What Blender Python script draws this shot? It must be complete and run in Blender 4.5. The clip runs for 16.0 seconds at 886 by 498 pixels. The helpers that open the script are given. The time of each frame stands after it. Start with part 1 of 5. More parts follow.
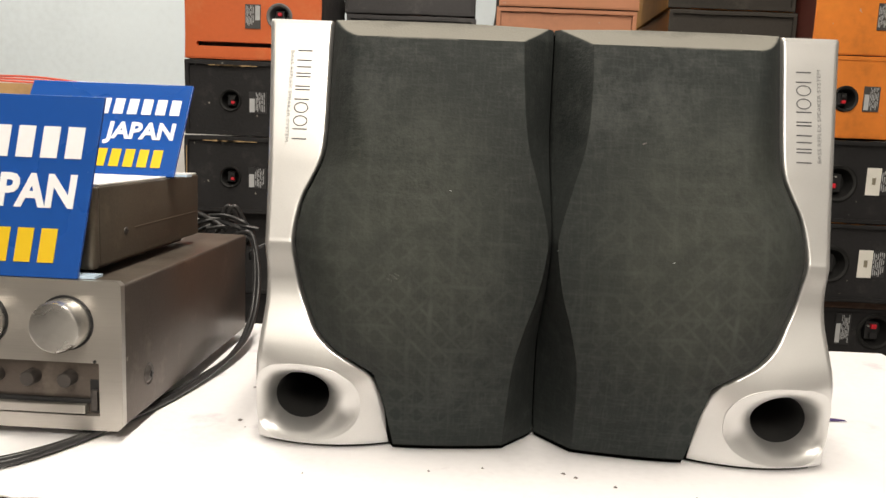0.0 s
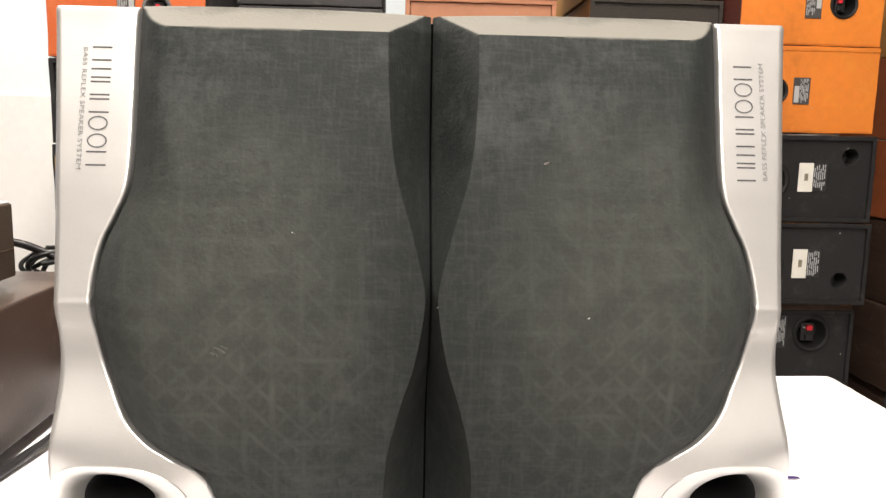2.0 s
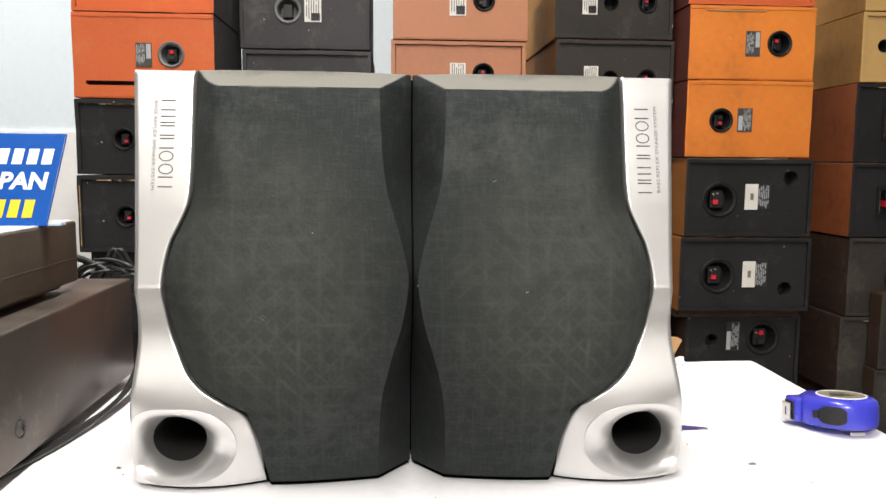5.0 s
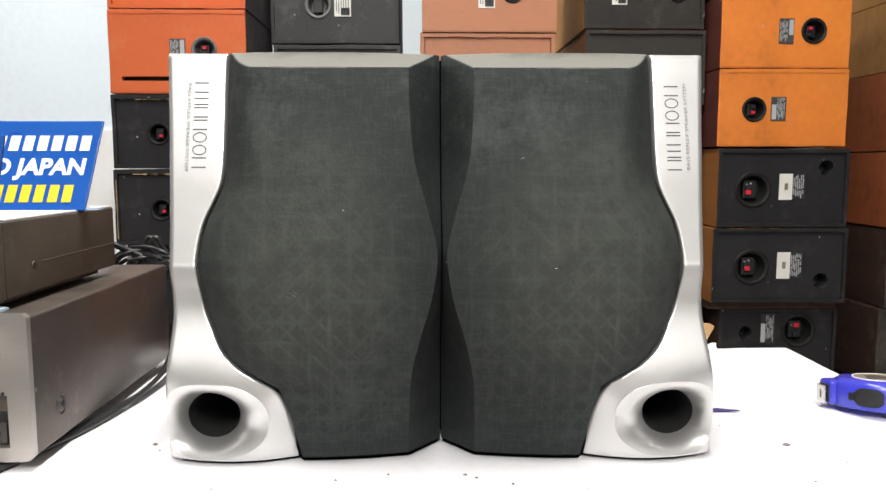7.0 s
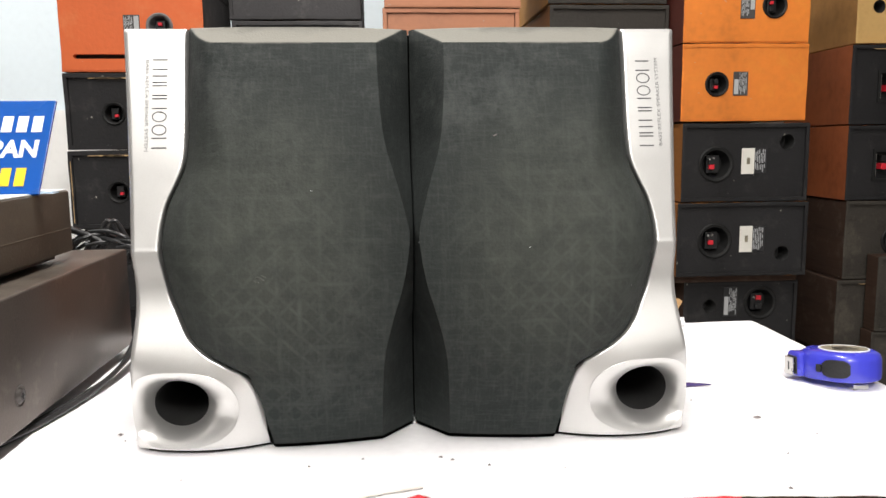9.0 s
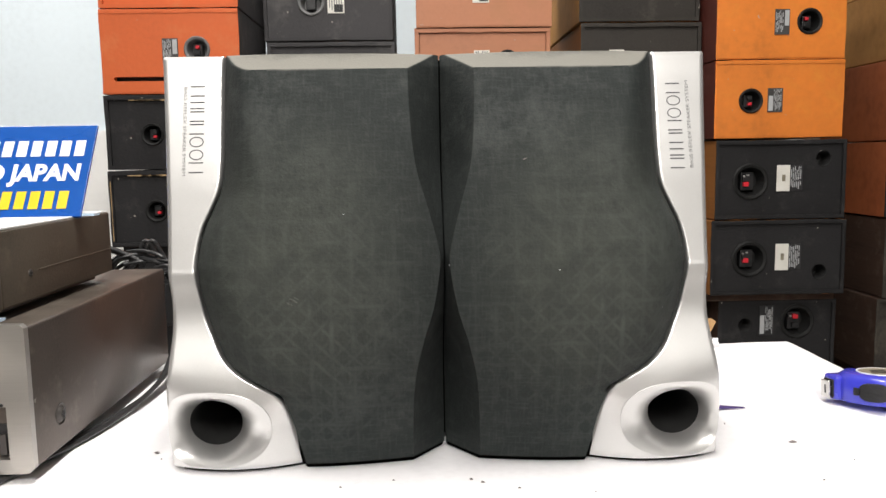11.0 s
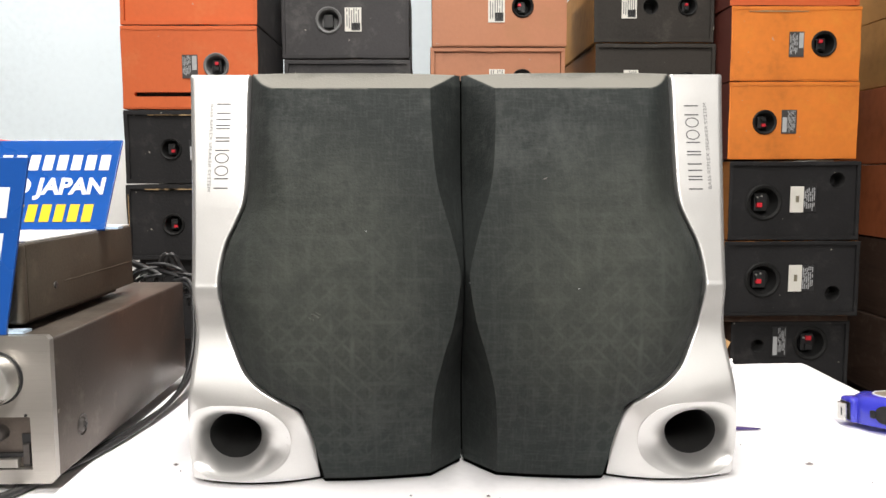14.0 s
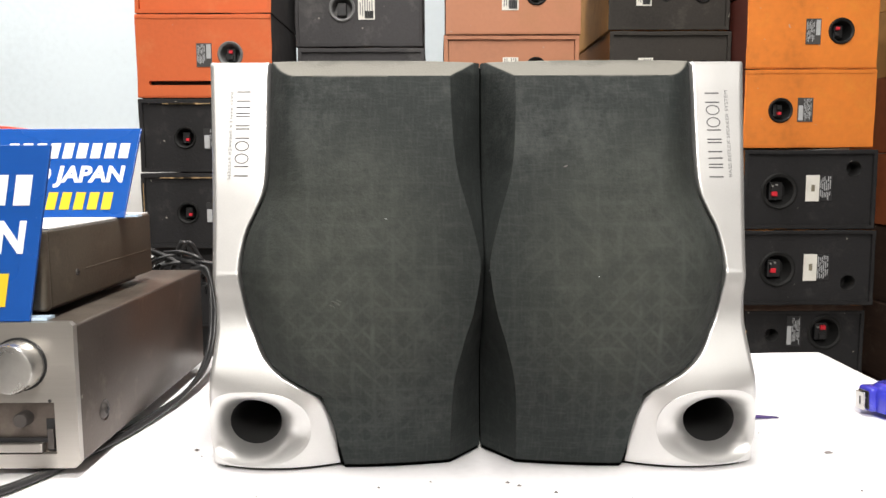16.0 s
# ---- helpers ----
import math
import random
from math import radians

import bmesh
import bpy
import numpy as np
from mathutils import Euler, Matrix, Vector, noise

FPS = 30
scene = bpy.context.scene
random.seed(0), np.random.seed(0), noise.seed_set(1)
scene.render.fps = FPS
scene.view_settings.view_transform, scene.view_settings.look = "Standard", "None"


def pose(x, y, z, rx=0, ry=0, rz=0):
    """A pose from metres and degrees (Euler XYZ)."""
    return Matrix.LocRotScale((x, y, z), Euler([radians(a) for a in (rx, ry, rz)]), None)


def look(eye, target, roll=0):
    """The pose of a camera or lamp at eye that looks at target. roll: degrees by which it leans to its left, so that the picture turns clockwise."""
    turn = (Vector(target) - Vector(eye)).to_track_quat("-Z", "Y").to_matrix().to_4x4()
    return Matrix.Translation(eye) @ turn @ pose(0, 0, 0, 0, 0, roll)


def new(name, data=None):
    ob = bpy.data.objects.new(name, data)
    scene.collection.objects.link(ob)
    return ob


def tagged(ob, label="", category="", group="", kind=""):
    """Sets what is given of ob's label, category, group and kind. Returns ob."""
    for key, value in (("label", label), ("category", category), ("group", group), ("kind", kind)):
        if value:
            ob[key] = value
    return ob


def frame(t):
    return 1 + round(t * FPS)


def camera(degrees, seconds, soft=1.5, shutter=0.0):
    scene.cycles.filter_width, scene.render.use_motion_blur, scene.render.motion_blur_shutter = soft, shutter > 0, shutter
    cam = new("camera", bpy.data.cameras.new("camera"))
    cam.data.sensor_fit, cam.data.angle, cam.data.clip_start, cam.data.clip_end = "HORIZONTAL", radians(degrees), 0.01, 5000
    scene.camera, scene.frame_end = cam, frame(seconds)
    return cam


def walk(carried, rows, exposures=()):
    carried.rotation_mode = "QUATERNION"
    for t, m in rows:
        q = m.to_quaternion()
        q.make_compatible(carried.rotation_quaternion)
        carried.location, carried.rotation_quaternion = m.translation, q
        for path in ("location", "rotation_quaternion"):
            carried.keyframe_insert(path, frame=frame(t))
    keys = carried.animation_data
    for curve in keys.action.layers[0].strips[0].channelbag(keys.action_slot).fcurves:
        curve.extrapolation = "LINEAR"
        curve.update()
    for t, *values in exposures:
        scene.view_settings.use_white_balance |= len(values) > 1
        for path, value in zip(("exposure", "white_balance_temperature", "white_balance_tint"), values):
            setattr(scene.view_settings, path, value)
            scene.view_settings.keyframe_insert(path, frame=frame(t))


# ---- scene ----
cam = camera(60.0, 16.0)
PATH = [
    (0, (0.081, 0.04, 0.991), (0.018, 2.019, 0.709), 2.4),
    (0.5, (0.112, 0.019, 1.004), (0.102, 2.006, 0.776), 1.4),
    (1, (0.118, 0.009, 1.01), (0.112, 1.994, 0.769), 1.0),
    (1.5, (0.138, 0.092, 1.022), (0.136, 2.071, 0.733), 0.8),
    (2, (0.128, 0.179, 1.008), (0.224, 2.155, 0.716), 1.2),
    (2.5, (0.135, 0.207, 1.015), (0.328, 2.175, 0.722), 1.8),
    (3, (0.142, 0.174, 1.02), (0.379, 2.14, 0.742), 1.3),
    (3.5, (0.13, 0.098, 1.022), (0.323, 2.073, 0.77), 1.4),
    (3.7, (0.128, 0.075, 1.022), (0.311, 2.051, 0.775), 1.6),
    (5.8, (0.128, 0.011, 0.999), (0.212, 1.998, 0.789), -0.5),
    (6, (0.129, 0.01, 1.0), (0.203, 1.998, 0.79), -0.6),
    (6.5, (0.134, 0.008, 0.993), (0.179, 1.995, 0.776), -0.3),
    (7, (0.129, 0.01, 0.989), (0.176, 1.997, 0.771), -0.0),
    (7.5, (0.12, 0.02, 0.99), (0.19, 2.004, 0.751), -0.3),
    (8, (0.112, 0.023, 0.987), (0.22, 2.003, 0.722), -0.3),
    (8.5, (0.118, 0.023, 0.99), (0.242, 2.0, 0.713), -0.2),
    (9, (0.123, 0.022, 0.989), (0.264, 1.998, 0.714), -0.6),
    (11.5, (0.124, 0.014, 0.997), (0.17, 2.001, 0.776), -0.8),
    (12, (0.118, 0.008, 0.998), (0.166, 1.997, 0.788), -0.6),
    (12.5, (0.113, 0.006, 0.999), (0.146, 1.995, 0.791), -0.8),
    (13, (0.113, 0.011, 1.001), (0.149, 2.0, 0.798), -0.2),
    (13.5, (0.116, 0.012, 0.998), (0.156, 2.003, 0.807), -0.0),
    (14, (0.115, 0.011, 0.997), (0.151, 2.001, 0.805), -0.2),
    (14.5, (0.114, 0.013, 0.995), (0.141, 2.003, 0.793), -0.1),
    (15, (0.114, 0.017, 0.993), (0.138, 2.005, 0.779), -0.1),
    (15.5, (0.11, 0.013, 0.994), (0.13, 2.001, 0.775), -0.1),
    (16, (0.107, 0.01, 0.996), (0.118, 1.998, 0.776), -0.2),
]
EXPOSURES = [(0, -0.33, 7200, 10), (0.5, -0.09, 7183, 10), (1, -0.09, 7167, 10), (1.5, -0.04, 7150, 10), (2, 0.26, 7000, 13), (2.5, 0.54, 6900, 15), (3, 0.76, 6850, 14), (3.5, 0.28, 6850, 12), (6, -0.09, 6400, 10), (7.5, -0.04, 6400, 10), (9, 0.01, 6500, 10), (11.5, -0.14, 6518, 10), (13.5, -0.09, 6532, 10), (14.5, 0.06, 6539, 10), (16, 0.04, 6550, 10)]
walk(cam, [(t, look(eye, target, roll)) for t, eye, target, roll in PATH], EXPOSURES)

# ---- light: unseen tubes assumed in a closed shop room, a little ambient ----
world = bpy.data.worlds.new("room_air")
scene.world = world
world.use_nodes = True
world.node_tree.nodes["Background"].inputs[0].default_value = (0.85, 0.92, 1.0, 1)
world.node_tree.nodes["Background"].inputs[1].default_value = 0.01


def tube_light(x, y, z, power, rz=0.0):
    data = bpy.data.lights.new("unseen_tube", "AREA")
    data.shape, data.size, data.size_y, data.energy, data.color = "RECTANGLE", 1.2, 0.12, power, (1.0, 0.965, 0.915)
    ob = new("unseen_tube", data)
    ob.matrix_world = pose(x, y, z, 0, 0, rz)
    return ob


tube_light(0.14, 0.42, 2.55, 40, 90)
# unseen front lamp, stands in for the light from behind the viewer
tube_light(0.14, -1.75, 2.55, 116, 90)
# extra lamp added to brighten the pale wall at the left
tube_light(-1.1, 1.9, 2.55, 37, 90)

# ---- materials ----


def mat(name, color, rough=0.6, metal=0.0, vary=0.15, scale=12.0, fine=180.0, bump=0.05, tint=None, stretch=(1, 1, 1), coat=0.0, spec=0.5, rand=0.0, scuff=None, stain=None):
    m = bpy.data.materials.new(name)
    m.use_nodes = True
    nt = m.node_tree
    nd, ln = nt.nodes, nt.links
    b = nd["Principled BSDF"]
    b.inputs["Metallic"].default_value = metal
    b.inputs["Coat Weight"].default_value = coat
    b.inputs["Specular IOR Level"].default_value = spec
    tc = nd.new("ShaderNodeTexCoord")
    mp = nd.new("ShaderNodeMapping")
    mp.inputs["Scale"].default_value = stretch
    ln.new(tc.outputs["Object"], mp.inputs["Vector"])
    n1 = nd.new("ShaderNodeTexNoise")
    n1.inputs["Scale"].default_value, n1.inputs["Detail"].default_value = scale, 5
    n2 = nd.new("ShaderNodeTexNoise")
    n2.inputs["Scale"].default_value, n2.inputs["Detail"].default_value = fine, 3
    ln.new(mp.outputs[0], n1.inputs["Vector"])
    ln.new(mp.outputs[0], n2.inputs["Vector"])
    add = nd.new("ShaderNodeMath")
    add.operation = "MULTIPLY_ADD"
    ln.new(n2.outputs[0], add.inputs[0])
    add.inputs[1].default_value = 0.45
    ln.new(n1.outputs[0], add.inputs[2])
    ramp = nd.new("ShaderNodeValToRGB")
    c = Vector(color)
    dark = c * (1 - vary) if tint is None else Vector(tint)
    light = c * (1 + vary * 0.7)
    ramp.color_ramp.elements[0].position, ramp.color_ramp.elements[1].position = 0.5, 0.95
    ramp.color_ramp.elements[0].color = (*dark, 1)
    ramp.color_ramp.elements[1].color = (*[min(v, 0.95) for v in light], 1)
    e = ramp.color_ramp.elements.new(0.68)
    e.color = (*c, 1)
    ln.new(add.outputs[0], ramp.inputs[0])
    out = ramp.outputs[0]
    if scuff:
        n3 = nd.new("ShaderNodeTexNoise")
        n3.inputs["Scale"].default_value, n3.inputs["Detail"].default_value, n3.inputs["Roughness"].default_value = scuff[3], 9, 0.72
        ln.new(tc.outputs["Object"], n3.inputs["Vector"])
        cut = nd.new("ShaderNodeMapRange")
        cut.inputs["From Min"].default_value, cut.inputs["From Max"].default_value, cut.inputs["To Max"].default_value = 0.55, 0.74, 0.75
        ln.new(n3.outputs[0], cut.inputs["Value"])
        sm = nd.new("ShaderNodeMix")
        sm.data_type = "RGBA"
        ln.new(cut.outputs[0], sm.inputs["Factor"])
        ln.new(out, sm.inputs[6])
        sm.inputs[7].default_value = (*scuff[:3], 1)
        out = sm.outputs[2]
        n4 = nd.new("ShaderNodeTexNoise")
        n4.inputs["Scale"].default_value, n4.inputs["Detail"].default_value = 75, 3
        ln.new(tc.outputs["Object"], n4.inputs["Vector"])
        c4 = nd.new("ShaderNodeMapRange")
        c4.inputs["From Min"].default_value, c4.inputs["From Max"].default_value, c4.inputs["To Max"].default_value = 0.735, 0.76, 0.7
        ln.new(n4.outputs[0], c4.inputs["Value"])
        fm = nd.new("ShaderNodeMix")
        fm.data_type = "RGBA"
        ln.new(c4.outputs[0], fm.inputs["Factor"])
        ln.new(out, fm.inputs[6])
        fm.inputs[7].default_value = (0.42, 0.39, 0.34, 1)
        out = fm.outputs[2]
    if stain:
        n5 = nd.new("ShaderNodeTexNoise")
        n5.inputs["Scale"].default_value, n5.inputs["Detail"].default_value, n5.inputs["Roughness"].default_value = 13, 7, 0.6
        ln.new(tc.outputs["Object"], n5.inputs["Vector"])
        c5 = nd.new("ShaderNodeMapRange")
        c5.inputs["From Min"].default_value, c5.inputs["From Max"].default_value, c5.inputs["To Max"].default_value = 0.60, 0.74, 0.7
        ln.new(n5.outputs[0], c5.inputs["Value"])
        st = nd.new("ShaderNodeMix")
        st.data_type = "RGBA"
        ln.new(c5.outputs[0], st.inputs["Factor"])
        ln.new(out, st.inputs[6])
        st.inputs[7].default_value = (*stain, 1)
        out = st.outputs[2]
    if rand:
        oi = nd.new("ShaderNodeObjectInfo")
        hsv = nd.new("ShaderNodeHueSaturation")
        mr = nd.new("ShaderNodeMapRange")
        mr.inputs["To Min"].default_value, mr.inputs["To Max"].default_value = 1 - rand, 1 + rand
        ln.new(oi.outputs["Random"], mr.inputs["Value"])
        ln.new(mr.outputs[0], hsv.inputs["Value"])
        ln.new(out, hsv.inputs["Color"])
        out = hsv.outputs[0]
    ln.new(out, b.inputs["Base Color"])
    rr = nd.new("ShaderNodeMapRange")
    rr.inputs["From Min"].default_value, rr.inputs["From Max"].default_value = 0.3, 0.75
    rr.inputs["To Min"].default_value, rr.inputs["To Max"].default_value = max(rough - 0.08, 0.03), min(rough + 0.1, 1)
    ln.new(n1.outputs[0], rr.inputs["Value"])
    ln.new(rr.outputs[0], b.inputs["Roughness"])
    if bump:
        bp = nd.new("ShaderNodeBump")
        bp.inputs["Strength"].default_value, bp.inputs["Distance"].default_value = min(1, bump * 4), 0.001
        ln.new(n2.outputs[0], bp.inputs["Height"])
        ln.new(bp.outputs[0], b.inputs["Normal"])
    return m


def grille_cloth():
    """Charcoal stretched speaker cloth: fine weave, and pale crease marks where the foam shows."""
    m = mat("grille_cloth", (0.0218, 0.0253, 0.0246), 0.7, vary=0.18, scale=9, fine=520, bump=0.09, spec=0.12)
    nt = m.node_tree
    nd, ln = nt.nodes, nt.links
    b = nd["Principled BSDF"]
    ramp = nd["Color Ramp"]
    tc = nd["Texture Coordinate"]
    wear = nd.new("ShaderNodeTexNoise")
    wear.inputs["Scale"].default_value, wear.inputs["Detail"].default_value, wear.inputs["Roughness"].default_value = 42, 8, 0.75
    ln.new(tc.outputs["Object"], wear.inputs["Vector"])
    zone = nd.new("ShaderNodeTexNoise")
    zone.inputs["Scale"].default_value = 7
    ln.new(tc.outputs["Object"], zone.inputs["Vector"])
    mul = nd.new("ShaderNodeMath")
    mul.operation = "MULTIPLY"
    ln.new(wear.outputs[0], mul.inputs[0])
    ln.new(zone.outputs[0], mul.inputs[1])
    mr = nd.new("ShaderNodeMapRange")
    mr.inputs["From Min"].default_value, mr.inputs["From Max"].default_value = 0.29, 0.42
    mr.inputs["To Max"].default_value = 0.4
    ln.new(mul.outputs[0], mr.inputs["Value"])
    # faint imprint of the lattice frame behind the cloth
    lines = None
    for turn in (0, 90, 45, -45):
        mp = nd.new("ShaderNodeMapping")
        mp.inputs["Rotation"].default_value = (0, radians(turn), 0)
        ln.new(tc.outputs["Object"], mp.inputs["Vector"])
        wv = nd.new("ShaderNodeTexWave")
        wv.inputs["Scale"].default_value = 19.6 if turn % 90 == 0 else 27.7
        wv.inputs["Distortion"].default_value, wv.inputs["Detail"].default_value, wv.inputs["Detail Scale"].default_value = 0.45, 5, 3.0
        ln.new(mp.outputs[0], wv.inputs["Vector"])
        pk = nd.new("ShaderNodeMapRange")
        pk.inputs["From Min"].default_value, pk.inputs["From Max"].default_value = 0.74, 1.0
        ln.new(wv.outputs["Fac"], pk.inputs["Value"])
        fz = nd.new("ShaderNodeTexNoise")
        fz.noise_dimensions = "4D"
        fz.inputs["W"].default_value, fz.inputs["Scale"].default_value, fz.inputs["Detail"].default_value = turn * 0.13 + 2, 30, 3
        ln.new(tc.outputs["Object"], fz.inputs["Vector"])
        fr = nd.new("ShaderNodeMapRange")
        fr.inputs["From Min"].default_value, fr.inputs["From Max"].default_value = 0.36, 0.62
        fr.inputs["To Max"].default_value = 0.9 if turn % 90 == 0 else 0.8
        ln.new(fz.outputs[0], fr.inputs["Value"])
        fm = nd.new("ShaderNodeMath")
        fm.operation = "MULTIPLY"
        ln.new(pk.outputs[0], fm.inputs[0])
        ln.new(fr.outputs[0], fm.inputs[1])
        pk = fm
        if lines is None:
            lines = pk.outputs[0]
        else:
            mx = nd.new("ShaderNodeMath")
            mx.operation = "MAXIMUM"
            ln.new(lines, mx.inputs[0])
            ln.new(pk.outputs[0], mx.inputs[1])
            lines = mx.outputs[0]
    lz = nd.new("ShaderNodeMath")
    lz.operation = "MULTIPLY"
    ln.new(lines, lz.inputs[0])
    zr = nd.new("ShaderNodeMapRange")
    zr.inputs["From Min"].default_value, zr.inputs["From Max"].default_value, zr.inputs["To Max"].default_value = 0.12, 0.32, 0.64
    ln.new(mul.outputs[0], zr.inputs["Value"])
    ln.new(zr.outputs[0], lz.inputs[1])
    flat = nd.new("ShaderNodeMapping")
    flat.inputs["Scale"].default_value = (1, 0, 0.8)
    ln.new(tc.outputs["Object"], flat.inputs["Vector"])
    far = nd.new("ShaderNodeVectorMath")
    far.operation = "DISTANCE"
    ln.new(flat.outputs[0], far.inputs[0])
    far.inputs[1].default_value = (0, 0, 0.110)
    near = nd.new("ShaderNodeMapRange")
    near.inputs["From Min"].default_value, near.inputs["From Max"].default_value = 0.125, 0.030
    ln.new(far.outputs["Value"], near.inputs["Value"])
    over = nd.new("ShaderNodeMath")
    over.operation = "MULTIPLY"
    ln.new(lz.outputs[0], over.inputs[0])
    ln.new(near.outputs[0], over.inputs[1])
    both = nd.new("ShaderNodeMath")
    both.operation = "MAXIMUM"
    ln.new(over.outputs[0], both.inputs[0])
    ln.new(mr.outputs[0], both.inputs[1])
    mix = nd.new("ShaderNodeMix")
    mix.data_type = "RGBA"
    ln.new(both.outputs[0], mix.inputs["Factor"])
    ln.new(ramp.outputs[0], mix.inputs[6])
    mix.inputs[7].default_value = (0.079, 0.085, 0.082, 1)
    # worn threads of the weave, across and upright
    worn = mix.outputs[2]
    for along in ((70, 70, 520), (520, 70, 70)):
        mp = nd.new("ShaderNodeMapping")
        mp.inputs["Scale"].default_value = along
        ln.new(tc.outputs["Object"], mp.inputs["Vector"])
        th = nd.new("ShaderNodeTexNoise")
        th.inputs["Scale"].default_value, th.inputs["Detail"].default_value = 1.0, 3
        ln.new(mp.outputs[0], th.inputs["Vector"])
        cut = nd.new("ShaderNodeMapRange")
        cut.inputs["From Min"].default_value, cut.inputs["From Max"].default_value, cut.inputs["To Max"].default_value = 0.50, 0.78, 0.2
        ln.new(th.outputs[0], cut.inputs["Value"])
        blend = nd.new("ShaderNodeMix")
        blend.data_type = "RGBA"
        ln.new(cut.outputs[0], blend.inputs["Factor"])
        ln.new(worn, blend.inputs[6])
        blend.inputs[7].default_value = (0.073, 0.079, 0.076, 1)
        worn = blend.outputs[2]
    # a faded, dusty patch over the drivers
    mid = nd.new("ShaderNodeVectorMath")
    mid.operation = "DISTANCE"
    ln.new(flat.outputs[0], mid.inputs[0])
    mid.inputs[1].default_value = (0, 0, 0.135)
    fade = nd.new("ShaderNodeMapRange")
    fade.interpolation_type = "SMOOTHSTEP"
    fade.inputs["From Min"].default_value, fade.inputs["From Max"].default_value, fade.inputs["To Max"].default_value = 0.115, 0.02, 0.80
    ln.new(mid.outputs["Value"], fade.inputs["Value"])
    patch = nd.new("ShaderNodeMath")
    patch.operation = "MULTIPLY"
    ln.new(fade.outputs[0], patch.inputs[0])
    ln.new(wear.outputs[0], patch.inputs[1])
    faded = nd.new("ShaderNodeMix")
    faded.data_type = "RGBA"
    ln.new(patch.outputs[0], faded.inputs["Factor"])
    ln.new(worn, faded.inputs[6])
    faded.inputs[7].default_value = (0.088, 0.095, 0.080, 1)
    worn = faded.outputs[2]
    # dusty pale tone on what faces up, with the overhead sheen painted in
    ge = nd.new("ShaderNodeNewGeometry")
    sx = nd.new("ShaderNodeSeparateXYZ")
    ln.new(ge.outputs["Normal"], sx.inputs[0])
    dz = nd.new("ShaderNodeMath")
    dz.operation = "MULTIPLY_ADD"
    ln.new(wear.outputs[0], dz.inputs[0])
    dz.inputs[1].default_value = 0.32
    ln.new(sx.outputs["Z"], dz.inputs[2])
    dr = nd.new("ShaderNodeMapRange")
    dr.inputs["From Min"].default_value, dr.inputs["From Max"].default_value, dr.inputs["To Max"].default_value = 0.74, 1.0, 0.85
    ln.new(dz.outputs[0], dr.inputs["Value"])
    dust_sheen = nd.new("ShaderNodeMix")
    dust_sheen.data_type = "RGBA"
    ln.new(dr.outputs[0], dust_sheen.inputs["Factor"])
    ln.new(worn, dust_sheen.inputs[6])
    dust_sheen.inputs[7].default_value = (0.215, 0.207, 0.183, 1)
    ln.new(dust_sheen.outputs[2], b.inputs["Base Color"])
    # pilled, rubbed cloth over the upper driver
    pill = nd.new("ShaderNodeTexNoise")
    pill.inputs["Scale"].default_value, pill.inputs["Detail"].default_value = 330, 4
    ln.new(tc.outputs["Object"], pill.inputs["Vector"])
    high = nd.new("ShaderNodeVectorMath")
    high.operation = "DISTANCE"
    ln.new(flat.outputs[0], high.inputs[0])
    high.inputs[1].default_value = (0, 0, 0.168)
    hr = nd.new("ShaderNodeMapRange")
    hr.inputs["From Min"].default_value, hr.inputs["From Max"].default_value = 0.062, 0.01
    ln.new(high.outputs["Value"], hr.inputs["Value"])
    hz = nd.new("ShaderNodeMath")
    hz.operation = "MULTIPLY"
    ln.new(hr.outputs[0], hz.inputs[0])
    ln.new(zone.outputs[0], hz.inputs[1])
    pb = nd.new("ShaderNodeBump")
    pb.inputs["Distance"].default_value = 0.0013
    ln.new(hz.outputs[0], pb.inputs["Strength"])
    ln.new(pill.outputs[0], pb.inputs["Height"])
    ln.new(nd["Bump"].outputs[0], pb.inputs["Normal"])
    ln.new(pb.outputs[0], b.inputs["Normal"])
    return m


def sheen_dusted(m, color, amount=0.6):
    """Dusty pale tone on what faces up, with the ceiling's sheen painted in."""
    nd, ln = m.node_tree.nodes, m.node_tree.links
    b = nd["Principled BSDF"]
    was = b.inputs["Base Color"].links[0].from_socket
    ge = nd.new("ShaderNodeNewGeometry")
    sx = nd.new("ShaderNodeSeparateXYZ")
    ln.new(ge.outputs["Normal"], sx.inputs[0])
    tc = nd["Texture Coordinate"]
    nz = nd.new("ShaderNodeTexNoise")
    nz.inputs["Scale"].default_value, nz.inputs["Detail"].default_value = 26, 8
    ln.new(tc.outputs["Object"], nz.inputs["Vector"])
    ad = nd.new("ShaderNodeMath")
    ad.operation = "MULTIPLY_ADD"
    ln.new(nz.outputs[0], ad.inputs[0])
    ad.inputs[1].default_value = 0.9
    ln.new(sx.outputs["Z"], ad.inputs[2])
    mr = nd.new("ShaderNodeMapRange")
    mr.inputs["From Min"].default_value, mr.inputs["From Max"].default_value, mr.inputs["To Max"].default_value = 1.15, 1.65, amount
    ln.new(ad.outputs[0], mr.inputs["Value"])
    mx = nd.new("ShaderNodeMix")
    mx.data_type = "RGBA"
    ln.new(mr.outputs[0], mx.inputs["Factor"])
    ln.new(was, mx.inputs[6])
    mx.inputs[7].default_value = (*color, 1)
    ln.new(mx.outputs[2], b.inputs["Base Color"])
    return m


